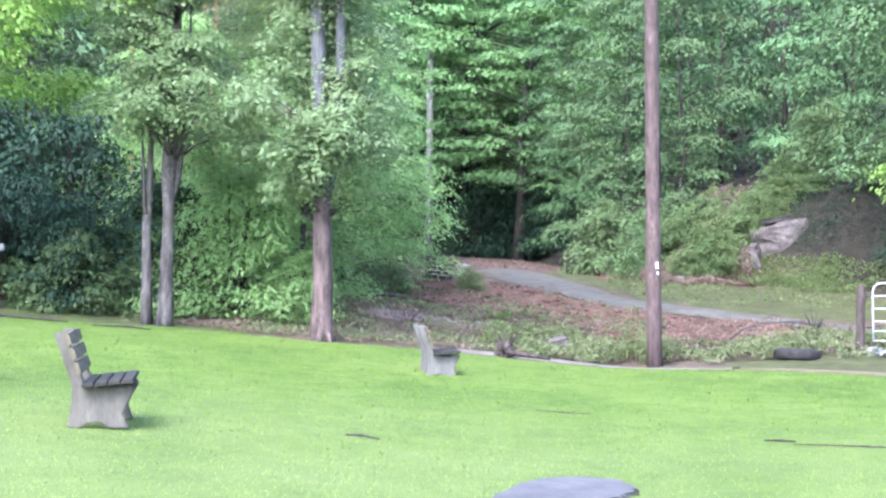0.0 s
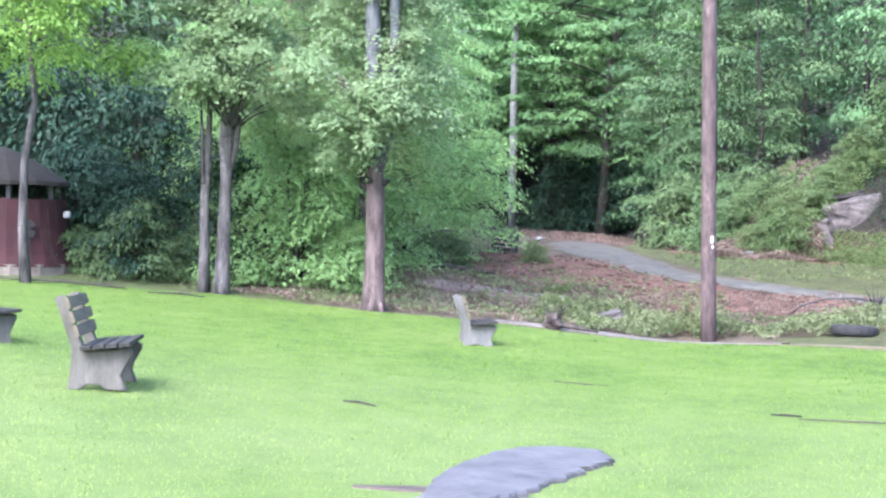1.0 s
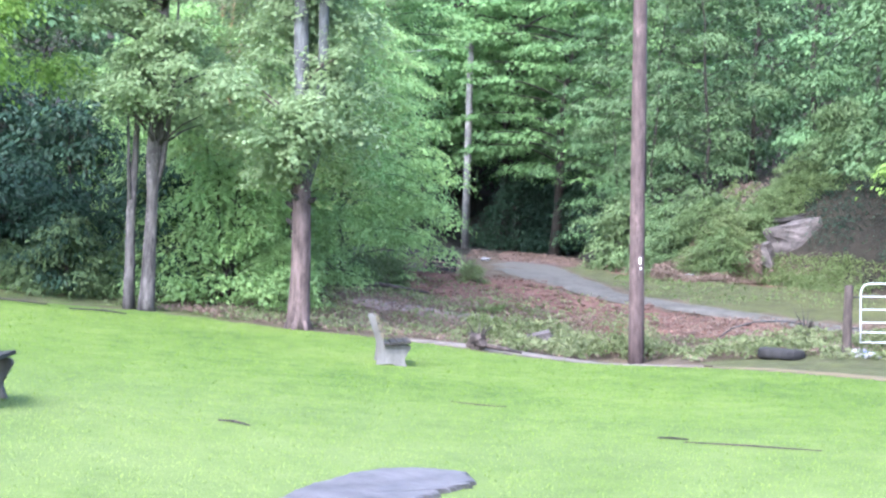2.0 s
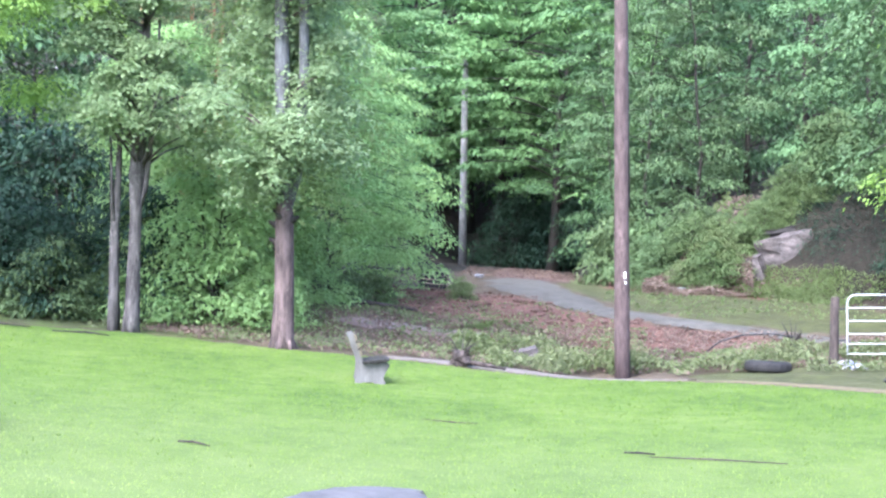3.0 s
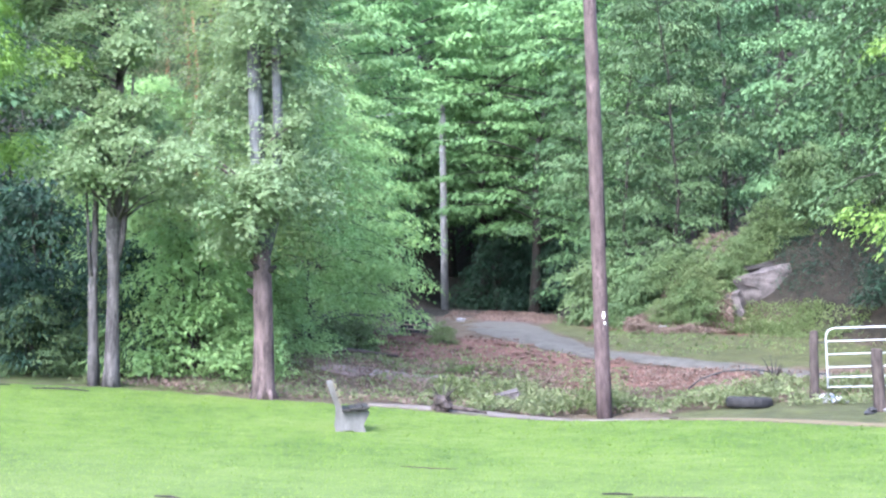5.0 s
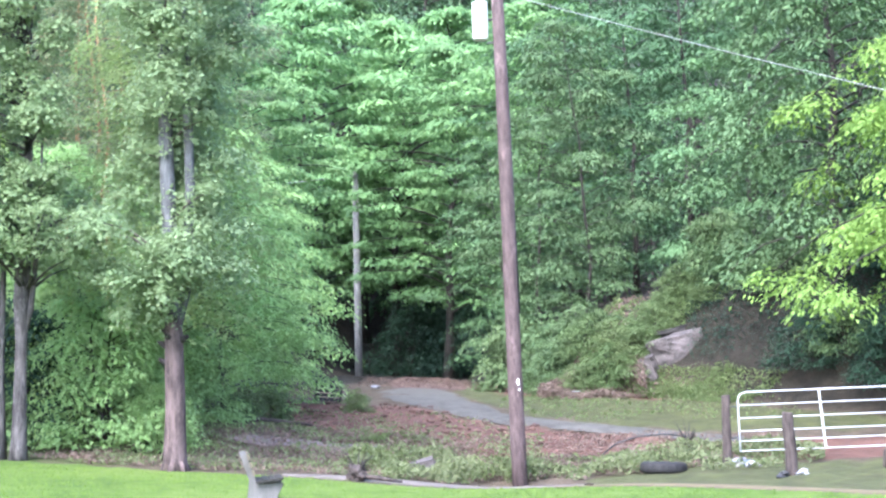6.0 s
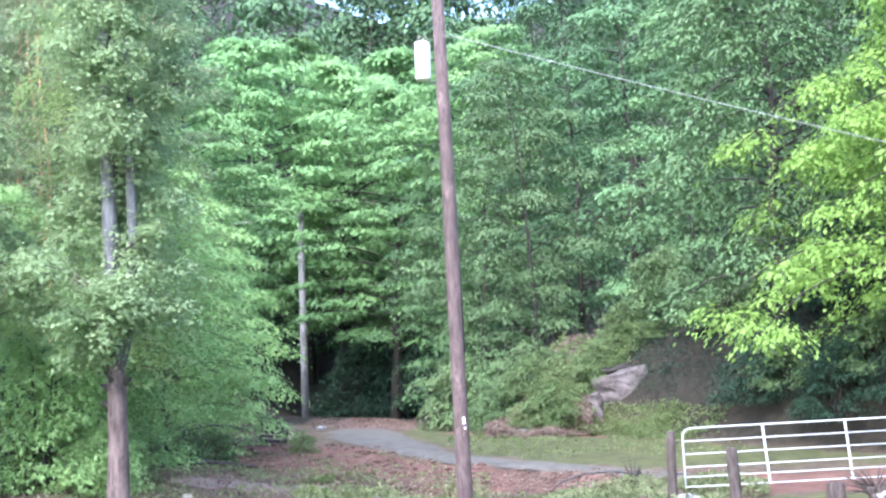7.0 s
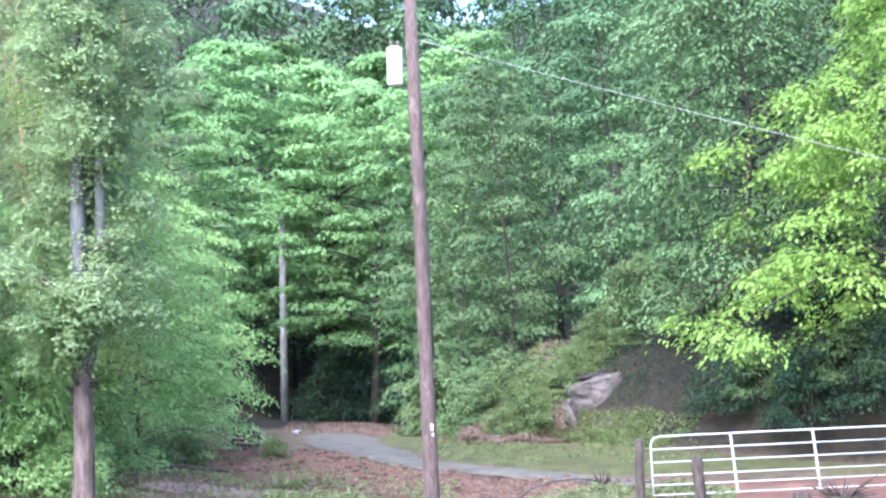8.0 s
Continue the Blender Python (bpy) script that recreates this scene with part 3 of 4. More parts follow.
# woods on the slope: tall trees hung with drooping boughs
wood_a = bough_tree("forest_tree", "tall forest tree with deep green drooping boughs", 11, 18, 1.0, 4.6, 36, 1.25, 185, 0.18, "forest", "bark_dark", 0.12, 0.22, 0.5, 0.3, 0.5, 0.45, 4, reach=0.3)
wood_b = bough_tree("forest_tree", "tall leafy forest tree with mid-green hanging foliage", 12, 15, 0.6, 4.3, 36, 1.15, 185, 0.165, "forest_mid", "bark_dark", 0.10, 0.22, 0.5, 0.35, 0.5, 0.5, 4, reach=0.3)
wood_far = bough_tree("forest_tree", "tall forest tree standing deep in the woods", 13, 18, 1.2, 5.0, 40, 1.5, 46, 0.38, "forest", "bark_dark", 0.26, 0.4, 0.5, 0.3, 0.5, 0.45, 4)
plant(wood_a, [(4.5, 71, 1.05), (10.6, 64, 1.0), (7.4, 57.5, 1.0), (13.5, 55, 1.0), (0.4, 80, 1.1), (-15, 92, 1.15), (5.5, 66, 1.0), (-18.5, 58, 1.0)], 1)
plant(wood_b, [(3.4, 55.5, 0.85), (1.5, 62.5, 0.92), (9.4, 52.0, 0.85), (-0.8, 71.5, 0.85), (15.6, 48.5, 0.9), (-17, 44.5, 0.85), (-19.5, 52, 0.9), (-1.4, 86, 1.0)], 2)
plant(wood_far, [(-23, 47, 1), (-20, 62, 1.1), (-16.5, 99, 1.45), (-9.5, 103, 1.1), (-3, 99, 1.15), (3, 92, 1.1), (10, 84, 1.1), (17.5, 60, 1.0), (17, 76, 1.2), (0, 112, 1.3), (10, 104, 1.3), (-13, 115, 1.3), (-4.2, 120, 1.3), (-9, 130, 1.4), (-18, 126, 1.4), (-21, 84, 1.1), (19, 50, 0.95), (-19.5, 41, 0.85), (-24, 39, 0.85), (6, 120, 1.4), (-23, 116, 1.5), (-29, 130, 1.5), (-8, 112, 1.45), (-3.2, 107, 1.4), (-1.5, 116, 1.7), (-5.5, 122, 1.7)], 3)

# maples with bright tiered boughs over the hollow where the track ends
maple = bough_tree("maple_tree", "tall maple with bright green layered boughs over the track", 14, 20, 4.4, 6.4, 74, 1.15, 74, 0.25, "maple", "bark_dark", 0.3, 0.22, 0.35, 0.28, 0.32, 0.42, 7, wide=0.6)
plant(maple, [(-4.6, 83, 1.0), (2.2, 77, 0.85), (-13.2, 87, 1.05), (-8.6, 90, 1.05), (-6.5, 100, 1.2), (-12.0, 100, 1.3), (-13.6, 70, 0.72)], 9)

# spreading trees behind the pale one, boughs almost to the ground
layered = bough_tree("layered_tree", "spreading fresh green tree with drooping feathery boughs", 21, 9, 0.9, 4.4, 58, 0.8, 120, 0.125, "hemlock", "bark_dark", 0.08, 0.26, 0.5, 0.3, 0.55, 0.75, 6, reach=0.45)
plant(layered, [(-6.0, 39.0, 0.74), (-8.7, 49, 1.1), (-10.4, 39.0, 0.85), (-7.4, 41.5, 0.95)], 4)

# yellow-green tree by the gate
lime = bough_tree("lime_green_tree", "bright yellow-green leafy tree hanging over the gate", 31, 14, 3.1, 6.2, 70, 0.85, 165, 0.145, "lime", "bark_dark", 0.2, 0.4, 0.6, 0.3, 0.62, 0.75, 8, wide=0.6)
lime.matrix_basis = stand(lime, 14.6, 37.8, 40)
dark_by = bough_tree("forest_tree", "dark leafy tree standing close behind the gate", 32, 13, 1.6, 4.4, 64, 0.9, 105, 0.155, "forest_mid", "bark_dark", 0.18, 0.5, 0.75, 0.3, 0.75, 0.55, 7)
dark_by.matrix_basis = stand(dark_by, 10.8, 43.4, 200)

# young bright tree before the red hut
bright = bough_tree("young_tree", "slim young tree with bright yellow-green leaves", 33, 11, 5.0, 3.2, 44, 0.68, 190, 0.11, "lime", "bark", 0.10, 0.5, 0.6, 0.3, 0.5, 0.5, 6, wide=0.6)
bright.matrix_basis = stand(bright, -11.75, 28.6, 0)


# poplar with its two upright stems, leafy from the fork up
def poplar():
    r = np.random.default_rng(41)
    x0, y0 = -4.59, 29.68
    z0 = land_at(x0, y0)
    tree = thing("poplar_tree", pose(x0, y0, z0), "pale-leaved tree with a pinkish bare trunk and twin stems", "tree")
    main = np.array([(0, 0, -0.15), (0.0, 0, 0.25), (0.02, 0, 1.2), (0.0, 0, 2.6), (-0.05, 0, 4.2), (-0.13, 0, 6.5), (-0.2, 0, 10.4), (-0.25, 0, 14)])
    second = np.array([(0.03, 0.05, 2.7), (0.24, 0.05, 3.6), (0.36, 0.03, 5.4), (0.32, 0, 7.5), (0.27, 0, 10.4), (0.3, 0, 13)])
    wood = [tube_arrays(main[:5], [0.27, 0.24, 0.205, 0.19, 0.12], 14)]
    part("stem", tube("stem", main[3:] + np.array([0, 0, -0.05]), [0.175, 0.165, 0.15, 0.10, 0.04], 12), "stem_grey", tree, "blue-grey upper stem")
    part("stem", tube("stem", second, [0.08, 0.11, 0.11, 0.10, 0.075, 0.03], 10), "stem_grey", tree, "blue-grey upper stem")
    for a, z in ((3.3, 2.45), (3.0, 2.1), (-0.3, 2.55), (-1.9, 2.6), (2.6, 2.7)):
        stub = np.array([math.cos(a), math.sin(a) * 0.8, 0.35])
        part("stub", tube("stub", [(0, 0, z), tuple(stub * 0.2 + (0, 0, z)), tuple(stub * 0.33 + (0, 0, z + 0.02))], [0.09, 0.075, 0.03], 7), "bark_dark", tree, "dark broken branch stub")
    for k in range(6):
        a = k * 1.05 + 0.4
        wood.append(tube_arrays([(0.12 * math.cos(a), 0.12 * math.sin(a), 0.3), (0.24 * math.cos(a), 0.24 * math.sin(a), 0.03), (0.34 * math.cos(a), 0.34 * math.sin(a), -0.08)], [0.08, 0.06, 0.03], 6))
    pts, nrms = [], []
    for k in range(150):
        u = (k + r.random()) / 150
        z = 2.7 + 10.8 * u
        a = k * 2.39996 + r.normal(scale=0.5)
        if math.cos(a) < 0:
            reach = np.interp(z, [2.7, 3.2, 5.0, 6.2, 8, 10, 13.5], [1.4, 2.8, 2.5, 0.9, 0.8, 1.7, 0.8])
        else:
            reach = np.interp(z, [2.7, 3.2, 5.0, 6.2, 8, 10, 13.5], [1.0, 1.3, 1.3, 1.3, 1.5, 1.8, 0.8])
        rr = reach * math.sqrt(r.uniform(0.08, 1))
        if k < 14:
            a, rr, z = -math.pi / 2 + r.uniform(-0.9, 0.9), r.uniform(0.5, 0.9), r.uniform(2.95, 4.5)
        c = np.array([rr * math.cos(a), rr * math.sin(a) * 0.9, z])
        if abs(c[0]) < 0.75 and c[1] < 0 and 4.8 < z < 7.2:
            c[1] = -c[1]
        elif k % 5 == 0 and not 4.3 < z < 7.3:
            c = np.array([r.uniform(-0.9, 0.9), -r.uniform(0.6, 1.3), z])
        foot = np.array([-0.03 * z * 0.6, 0, max(2.4, z - 0.5 * rr)])
        if k % 3 == 0:
            wood.append(tube_arrays([foot, (foot + c) / 2 + (0, 0, 0.12 * rr), c], [0.035, 0.02, 0.008], 5))
        p, q = spray(c, r.uniform(0.38, 0.8), 0.6, 420, r, 0.3, 0.45, 0.45)
        pts.append(p)
        nrms.append(q)
    part("trunk", np_mesh("trunk", *join_arrays(wood), smooth=True), "bark_red", tree)
    part("crown", np_mesh("crown", *leaf_arrays(np.vstack(pts), np.vstack(nrms), 0.088, r, 0.8)), "poplar", tree)


poplar()


olive = broadleaf("olive_tree", "slim olive-green leafy tree close behind the pale one", 43, 13, 2.8, 2.1, 90, 0.85, 240, 0.13, "olive", "bark_dark", 0.085, 0.5, 0.35, 0.6, top=0.7)
olive.matrix_basis = stand(olive, -5.55, 33.4, 0)


# clump of grey stems, one a snapped snag
def grey_clump():
    r = np.random.default_rng(51)
    x0, y0 = -8.1, 30.3
    tree = thing("grey_stemmed_tree", pose(x0, y0, land_at(x0, y0)), "clump of grey trunks with pale leaves and a broken snag", "tree")
    stems = [
        ([(0, 0, -0.1), (0.02, 0, 0.4), (0.05, 0, 1.6), (0.07, 0, 2.5), (0.06, 0.02, 3.3), (0.13, 0.05, 4.6), (0.2, 0.1, 6.4), (0.25, 0.1, 9.5)], [0.22, 0.17, 0.135, 0.125, 0.17, 0.15, 0.08, 0.02]),
        ([(0.10, 0.05, 2.55), (0.27, 0.02, 3.1), (0.36, 0.0, 3.9), (0.44, 0.1, 5.2), (0.5, 0.1, 7)], [0.06, 0.06, 0.055, 0.04, 0.02]),
        ([(-0.40, 0.05, -0.1), (-0.41, 0.05, 0.9), (-0.42, 0.05, 2.1), (-0.36, 0.05, 3.3), (-0.33, 0.05, 4.4)], [0.15, 0.115, 0.10, 0.075, 0.05]),
        ([(-0.42, -0.06, 2.35), (-0.46, -0.05, 3.0), (-0.51, -0.05, 4.2)], [0.05, 0.04, 0.022]),
    ]
    names = ["trunk", "trunk", "trunk", "snag"]
    pts, nrms = [], []
    for (p, rad), nm in zip(stems, names):
        part(nm, tube(nm, p, rad, 10), "bark", tree, "pale barkless broken stem" if nm == "snag" else "")
    for k in range(110):
        z = r.uniform(3.9, 11.5)
        a = r.uniform(0, 6.283)
        rr = np.interp(z, [3.8, 4.6, 5.6, 6.5, 12], [1.5, 2.3, 1.9, 1.2, 0.9]) * math.sqrt(r.random())
        c = np.array([np.interp(z, [4, 5.3, 6.0, 12], [0.1, 0.0, -0.5, -0.7]) + rr * math.cos(a), rr * math.sin(a), z])
        if k % 3 == 0:
            c = np.array([r.uniform(-0.7, 1.2), -r.uniform(0.5, 1.2), max(z, 4.3)])
        foot = np.array([0.15, 0.03, min(z - 0.5 * rr, 8.6)])
        part("limb", tube("limb", [foot, (foot + c) / 2 + (0, 0, 0.1), c], [0.035, 0.025, 0.01], 5), "bark", tree)
        p, q = spray(c, r.uniform(0.38, 0.75), 0.6, 400, r, 0.3, 0.45, 0.45)
        pts.append(p)
        nrms.append(q)
    part("crown", np_mesh("crown", *leaf_arrays(np.vstack(pts), np.vstack(nrms), 0.088, r, 0.8)), "poplar", tree)


grey_clump()


# pines with orange upper stems behind the clump
pine = bough_tree("pine_tree", "slender pine with an orange stem and soft olive-green needles", 61, 19, 4.6, 2.9, 64, 0.8, 70, 0.24, "needle", "bark_pine", 0.105, 0.35, 0.25, 0.2, 0.25, 0.3, 4, wide=0.16, limb=0.35)
plant(pine, [(-14.2, 50, 1.0), (-13.1, 48.5, 0.95), (-15.5, 50.6, 1.0), (-12.0, 47, 0.95), (-11.2, 57, 1.05), (-15.2, 57, 1.05), (-13.9, 62, 1.1)], 5)

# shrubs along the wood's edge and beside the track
# leaf colour holds deep shade; copies past y = 80 darken the hollow
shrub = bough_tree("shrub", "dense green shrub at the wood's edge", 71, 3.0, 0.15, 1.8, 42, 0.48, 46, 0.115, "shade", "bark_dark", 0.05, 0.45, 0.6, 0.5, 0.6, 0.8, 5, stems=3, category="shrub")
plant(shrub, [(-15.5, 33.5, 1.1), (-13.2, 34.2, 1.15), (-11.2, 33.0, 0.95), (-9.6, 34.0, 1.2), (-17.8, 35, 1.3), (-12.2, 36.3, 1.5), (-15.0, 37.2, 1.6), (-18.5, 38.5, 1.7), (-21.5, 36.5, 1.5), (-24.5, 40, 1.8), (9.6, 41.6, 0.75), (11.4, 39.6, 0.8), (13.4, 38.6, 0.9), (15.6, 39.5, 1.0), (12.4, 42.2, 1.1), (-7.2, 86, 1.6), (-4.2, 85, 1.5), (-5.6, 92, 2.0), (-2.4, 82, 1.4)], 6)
shrub_b = bough_tree("shrub", "fresh mid-green bush beside the grey trunks", 72, 3.3, 0.1, 1.9, 56, 0.46, 62, 0.092, "bush_leaf", "bark_dark", 0.05, 0.45, 0.6, 0.5, 0.6, 0.8, 6, stems=3, category="shrub")
plant(shrub_b, [(-7.3, 33.3, 1.1), (-6.5, 35.4, 1.05), (-8.6, 35.2, 1.3), (-5.9, 33.0, 0.55)], 7)
bush = bough_tree("bush", "light green bush on the track's bank", 73, 2.2, 0.1, 1.5, 34, 0.46, 46, 0.12, "vine", "bark_dark", 0.04, 0.45, 0.6, 0.5, 0.6, 0.75, 5, stems=3, category="shrub")
plant(bush, [(3.5, 46.6, 0.6), (4.05, 45.3, 0.6), (4.6, 45.6, 0.5), (3.3, 45.6, 0.45), (4.4, 46.3, 0.62), (6.4, 47.5, 0.6), (4.3, 45.9, 0.62), (4.9, 46.5, 0.6), (-2.65, 40.4, 0.32), (5.6, 47.2, 0.55), (7.3, 46.6, 0.4)], 8)
bank_shrub = bough_tree("shrub", "deep green shrub spilling down the bank", 74, 2.6, 0.1, 1.6, 40, 0.5, 60, 0.125, "bank_leaf", "bark_dark", 0.04, 0.4, 0.55, 0.5, 0.6, 0.75, 5, stems=3, category="shrub")
plant(bank_shrub, [(2.3, 50.2, 1.0), (3.4, 48.6, 0.95), (1.0, 55.0, 1.2), (2.5, 47.4, 0.62), (7.9, 48.2, 0.85), (9.2, 44.8, 0.8), (-4.9, 37.0, 0.4), (-4.6, 38.2, 0.36), (10.4, 41.2, 0.6), (12.6, 39.6, 0.7), (-10.8, 32.4, 0.72), (-9.7, 33.0, 0.5), (-12.4, 32.6, 0.5)], 10)


# ---- benches ----
def bench(m, label, stone="concrete"):
    b = thing("park_bench", m, label, "bench", "park benches")
    end = [(0.0, 0.0), (0.03, 0.20), (0.04, 0.38), (-0.07, 0.70), (-0.13, 0.86), (-0.02, 0.88), (0.06, 0.62), (0.15, 0.40), (0.30, 0.375), (0.56, 0.395), (0.60, 0.35),
           (0.54, 0.24), (0.49, 0.14), (0.53, 0.03), (0.55, 0.0), (0.36, 0.0), (0.30, 0.05), (0.18, 0.05), (0.12, 0.0)]
    for y in (-0.40, 0.40):
        o = part("end_support", prism(end, 0.11, 0.012), stone, b)
        o.location.y = y
    for k in range(4):
        o = part("seat_slat", box(0.105, 1.14, 0.04, 0.006), "slat_dark", b, "dark wet wooden seat slat")
        o.location, o.rotation_euler = (0.18 + 0.118 * k, 0, 0.398 + 0.012 * k), (0, -0.10, 0)
    for k, (u, v) in enumerate(((0.095, 0.55), (0.055, 0.68), (0.012, 0.81))):
        o = part("back_slat", box(0.04, 1.14, 0.11, 0.006), "slat", b)
        o.location, o.rotation_euler = (u, 0, v), (0, -0.32, 0)
    return b


bench(pose(-3.49, 13.08, land_at(-3.4, 12.8) - 0.01, 0, 0, 16), "weathered concrete park bench with grey wooden back slats")
bench(pose(-1.68, 23.73, land_at(-1.6, 23.6) - 0.045, 0, 0, 15) @ Matrix.Scale(0.94, 4), "pale concrete park bench with a dark seat on the lawn", "concrete_pale")
bench(pose(-6.79, 16.80, land_at(-6.6, 17.0) - 0.05, 0, 0, 56), "grey concrete park bench standing farther along the lawn")

# ---- utility pole, transformer, wires ----
PX, PY = 2.19, 31.6
pole = thing("utility_pole", pose(PX, PY, land_at(PX, PY) - 0.06, 0, -1.2, 0), "brown wooden utility pole leaning slightly", "utility pole")
part("shaft", tube("shaft", [(0, 0, -0.3), (0, 0, 1), (0.01, 0, 4), (0.03, 0, 8), (0.02, 0, 12.4)], [0.165, 0.16, 0.15, 0.14, 0.125], 16), "pole", pole)
part("tag", box(0.045, 0.012, 0.13, 0.003, (0.075, -0.15, 2.18)), "white", pole, "small torn white paper tag")
part("tag", box(0.03, 0.012, 0.05, 0.003, (0.09, -0.145, 2.02)), "white", pole, "small torn white paper tag")
part("cable_guard", tube("cable_guard", [(0.165, -0.02, 3.6), (0.16, -0.02, 6), (0.15, -0.02, 8.8)], 0.02, 6), "dark", pole)
for z in (9.4, 9.9):
    part("bracket", box(0.16, 0.05, 0.05, 0.006, (-0.17, 0, z)), "dark", pole)
tx = thing("transformer", pose(1.62, 31.56, 9.02), "white cylindrical transformer can hung on the pole", "transformer")
part("can", tube("can", [(0, 0, 0), (0, 0, 0.03), (0, 0, 0.72), (0, 0, 0.75)], [0.15, 0.165, 0.165, 0.155], 18), "white", tx)
can = tx.children[0]
part("lid", tube("lid", [(0, 0, 0.75), (0, 0, 0.80), (0, 0, 0.84)], [0.172, 0.172, 0.09], 18), "white", can)
for a in (-0.07, 0.07):
    part("bushing", tube("bushing", [(a, 0, 0.84), (a, 0, 0.90), (a, 0, 0.98)], [0.028, 0.036, 0.015], 8), "concrete", can)


def wire(name, a, b, sag, r, label):
    t = np.linspace(0, 1, 24)
    p = np.outer(1 - t, a) + np.outer(t, b)
    p[:, 2] -= 4 * sag * t * (1 - t)
    tagged(part(name, tube(name, p, r, 5), "wire"), label, "wire")


wire("service_wire", (2.15, 31.6, 10.0), (30.0, 31.0, 2.2), 0.35, 0.008, "pale twisted overhead service wire")
FX, FY = -9.43, 81.8
far_pole = thing("utility_pole", pose(FX, FY, land_at(FX, FY) - 0.1), "distant weathered grey wooden utility pole", "utility pole")
part("shaft", tube("shaft", [(0, 0, -0.3), (0, 0, 4), (0, 0, 11.6)], [0.22, 0.2, 0.17], 12), "pole_grey", far_pole)
part("crossarm", box(0.7, 0.08, 0.09, 0.01, (-0.25, -0.2, 11.2)), "pole_grey", far_pole)
wire("far_wire", (FX, FY, 13.3), (-30, 74, 12.2), 0.5, 0.025, "thin overhead wire running into the trees")

# ---- gate and posts ----
GX, GY, GW = 6.78, 32.25, 5.15
gate = thing("farm_gate", pose(GX, GY, 0.17, 0, -1.1, 2.0), "white tubular metal farm gate with six rails", "gate")
H = 1.24
part("gate_frame", tube("gate_frame", [(0.0, 0, 0.0), (0, 0, 0.5), (0, 0, H - 0.18), (0.03, 0, H - 0.08), (0.10, 0, H - 0.02), (0.2, 0, H), (GW / 2, 0, H), (GW, 0, H), (GW, 0, 0.6), (GW, 0, 0)], 0.017, 8), "gate", gate)
for k in range(5):
    z = 0.02 + k * 0.205 if k < 3 else 0.43 + (k - 2) * 0.27
    part("rail", tube("rail", [(0.0, 0, z), (GW / 2, 0, z), (GW, 0, z)], 0.0135, 8), "gate", gate)
for x in (1.72, 3.44):
    part("brace", box(0.045, 0.03, H, 0.006), "gate", gate).matrix_basis = pose(x, -0.026, H / 2, 0, -3.5, 0)
for z in (0.3, 0.95):
    part("hinge", box(0.16, 0.02, 0.03, 0.004, (-0.1, 0, z)), "dark", gate)


def fence_post(m, h, r, label, seed):
    p = thing("fence_post", m, label, "fence post", "gate posts")
    q = np.random.default_rng(seed)
    pts = [(q.normal(scale=0.008), q.normal(scale=0.008), z) for z in (-0.25, 0.1, h * 0.4, h * 0.75, h - 0.03, h)]
    part("shaft", tube("shaft", pts, [r * 1.1, r * 1.05, r, r * 0.97, r * 0.95, r * 0.85], 12), "post", p)
    return p


fence_post(pose(6.49, 32.2, land_at(6.49, 32.2), 0, 1, 0), 1.46, 0.095, "round weathered gate post at the gate's hinge", 1)
fence_post(pose(7.38, 28.57, land_at(7.38, 28.57) - 0.02, 0, -2, 0), 1.2, 0.11, "grey wooden post standing before the gate", 2)
fence_post(pose(GX + GW + 0.25, 32.45, land_at(12, 32.4), 0, 0, 0), 1.5, 0.1, "round weathered gate post at the latch end", 3)

# ---- tyre ----
tyre = thing("tyre", pose(5.15, 31.7, land_at(5.15, 31.7) - 0.01, -2.5, 2, 0) @ Matrix.Diagonal((1, 1, 0.95, 1)), "worn black truck tyre lying flat on wet ground", "tyre")
bm = bmesh.new()
prof = [(0.27, 0.03), (0.30, 0.0), (0.40, 0.0), (0.465, 0.035), (0.48, 0.09), (0.48, 0.16), (0.465, 0.215), (0.40, 0.25), (0.30, 0.25), (0.27, 0.22), (0.285, 0.2), (0.38, 0.19), (0.40, 0.125), (0.38, 0.06), (0.285, 0.05)]
N = 40
rings = [[bm.verts.new((r * math.cos(2 * math.pi * k / N) * (1.012 if (k % 2 and r > 0.47) else 1), r * math.sin(2 * math.pi * k / N) * (1.012 if (k % 2 and r > 0.47) else 1), z)) for r, z in prof] for k in range(N)]
for k in range(N):
    for j in range(len(prof)):
        a, b = rings[k], rings[(k + 1) % N]
        bm.faces.new((a[j], b[j], b[(j + 1) % len(prof)], a[(j + 1) % len(prof)]))
bmesh.ops.recalc_face_normals(bm, faces=bm.faces[:])
part("tread_ring", bm, "rubber", tyre)


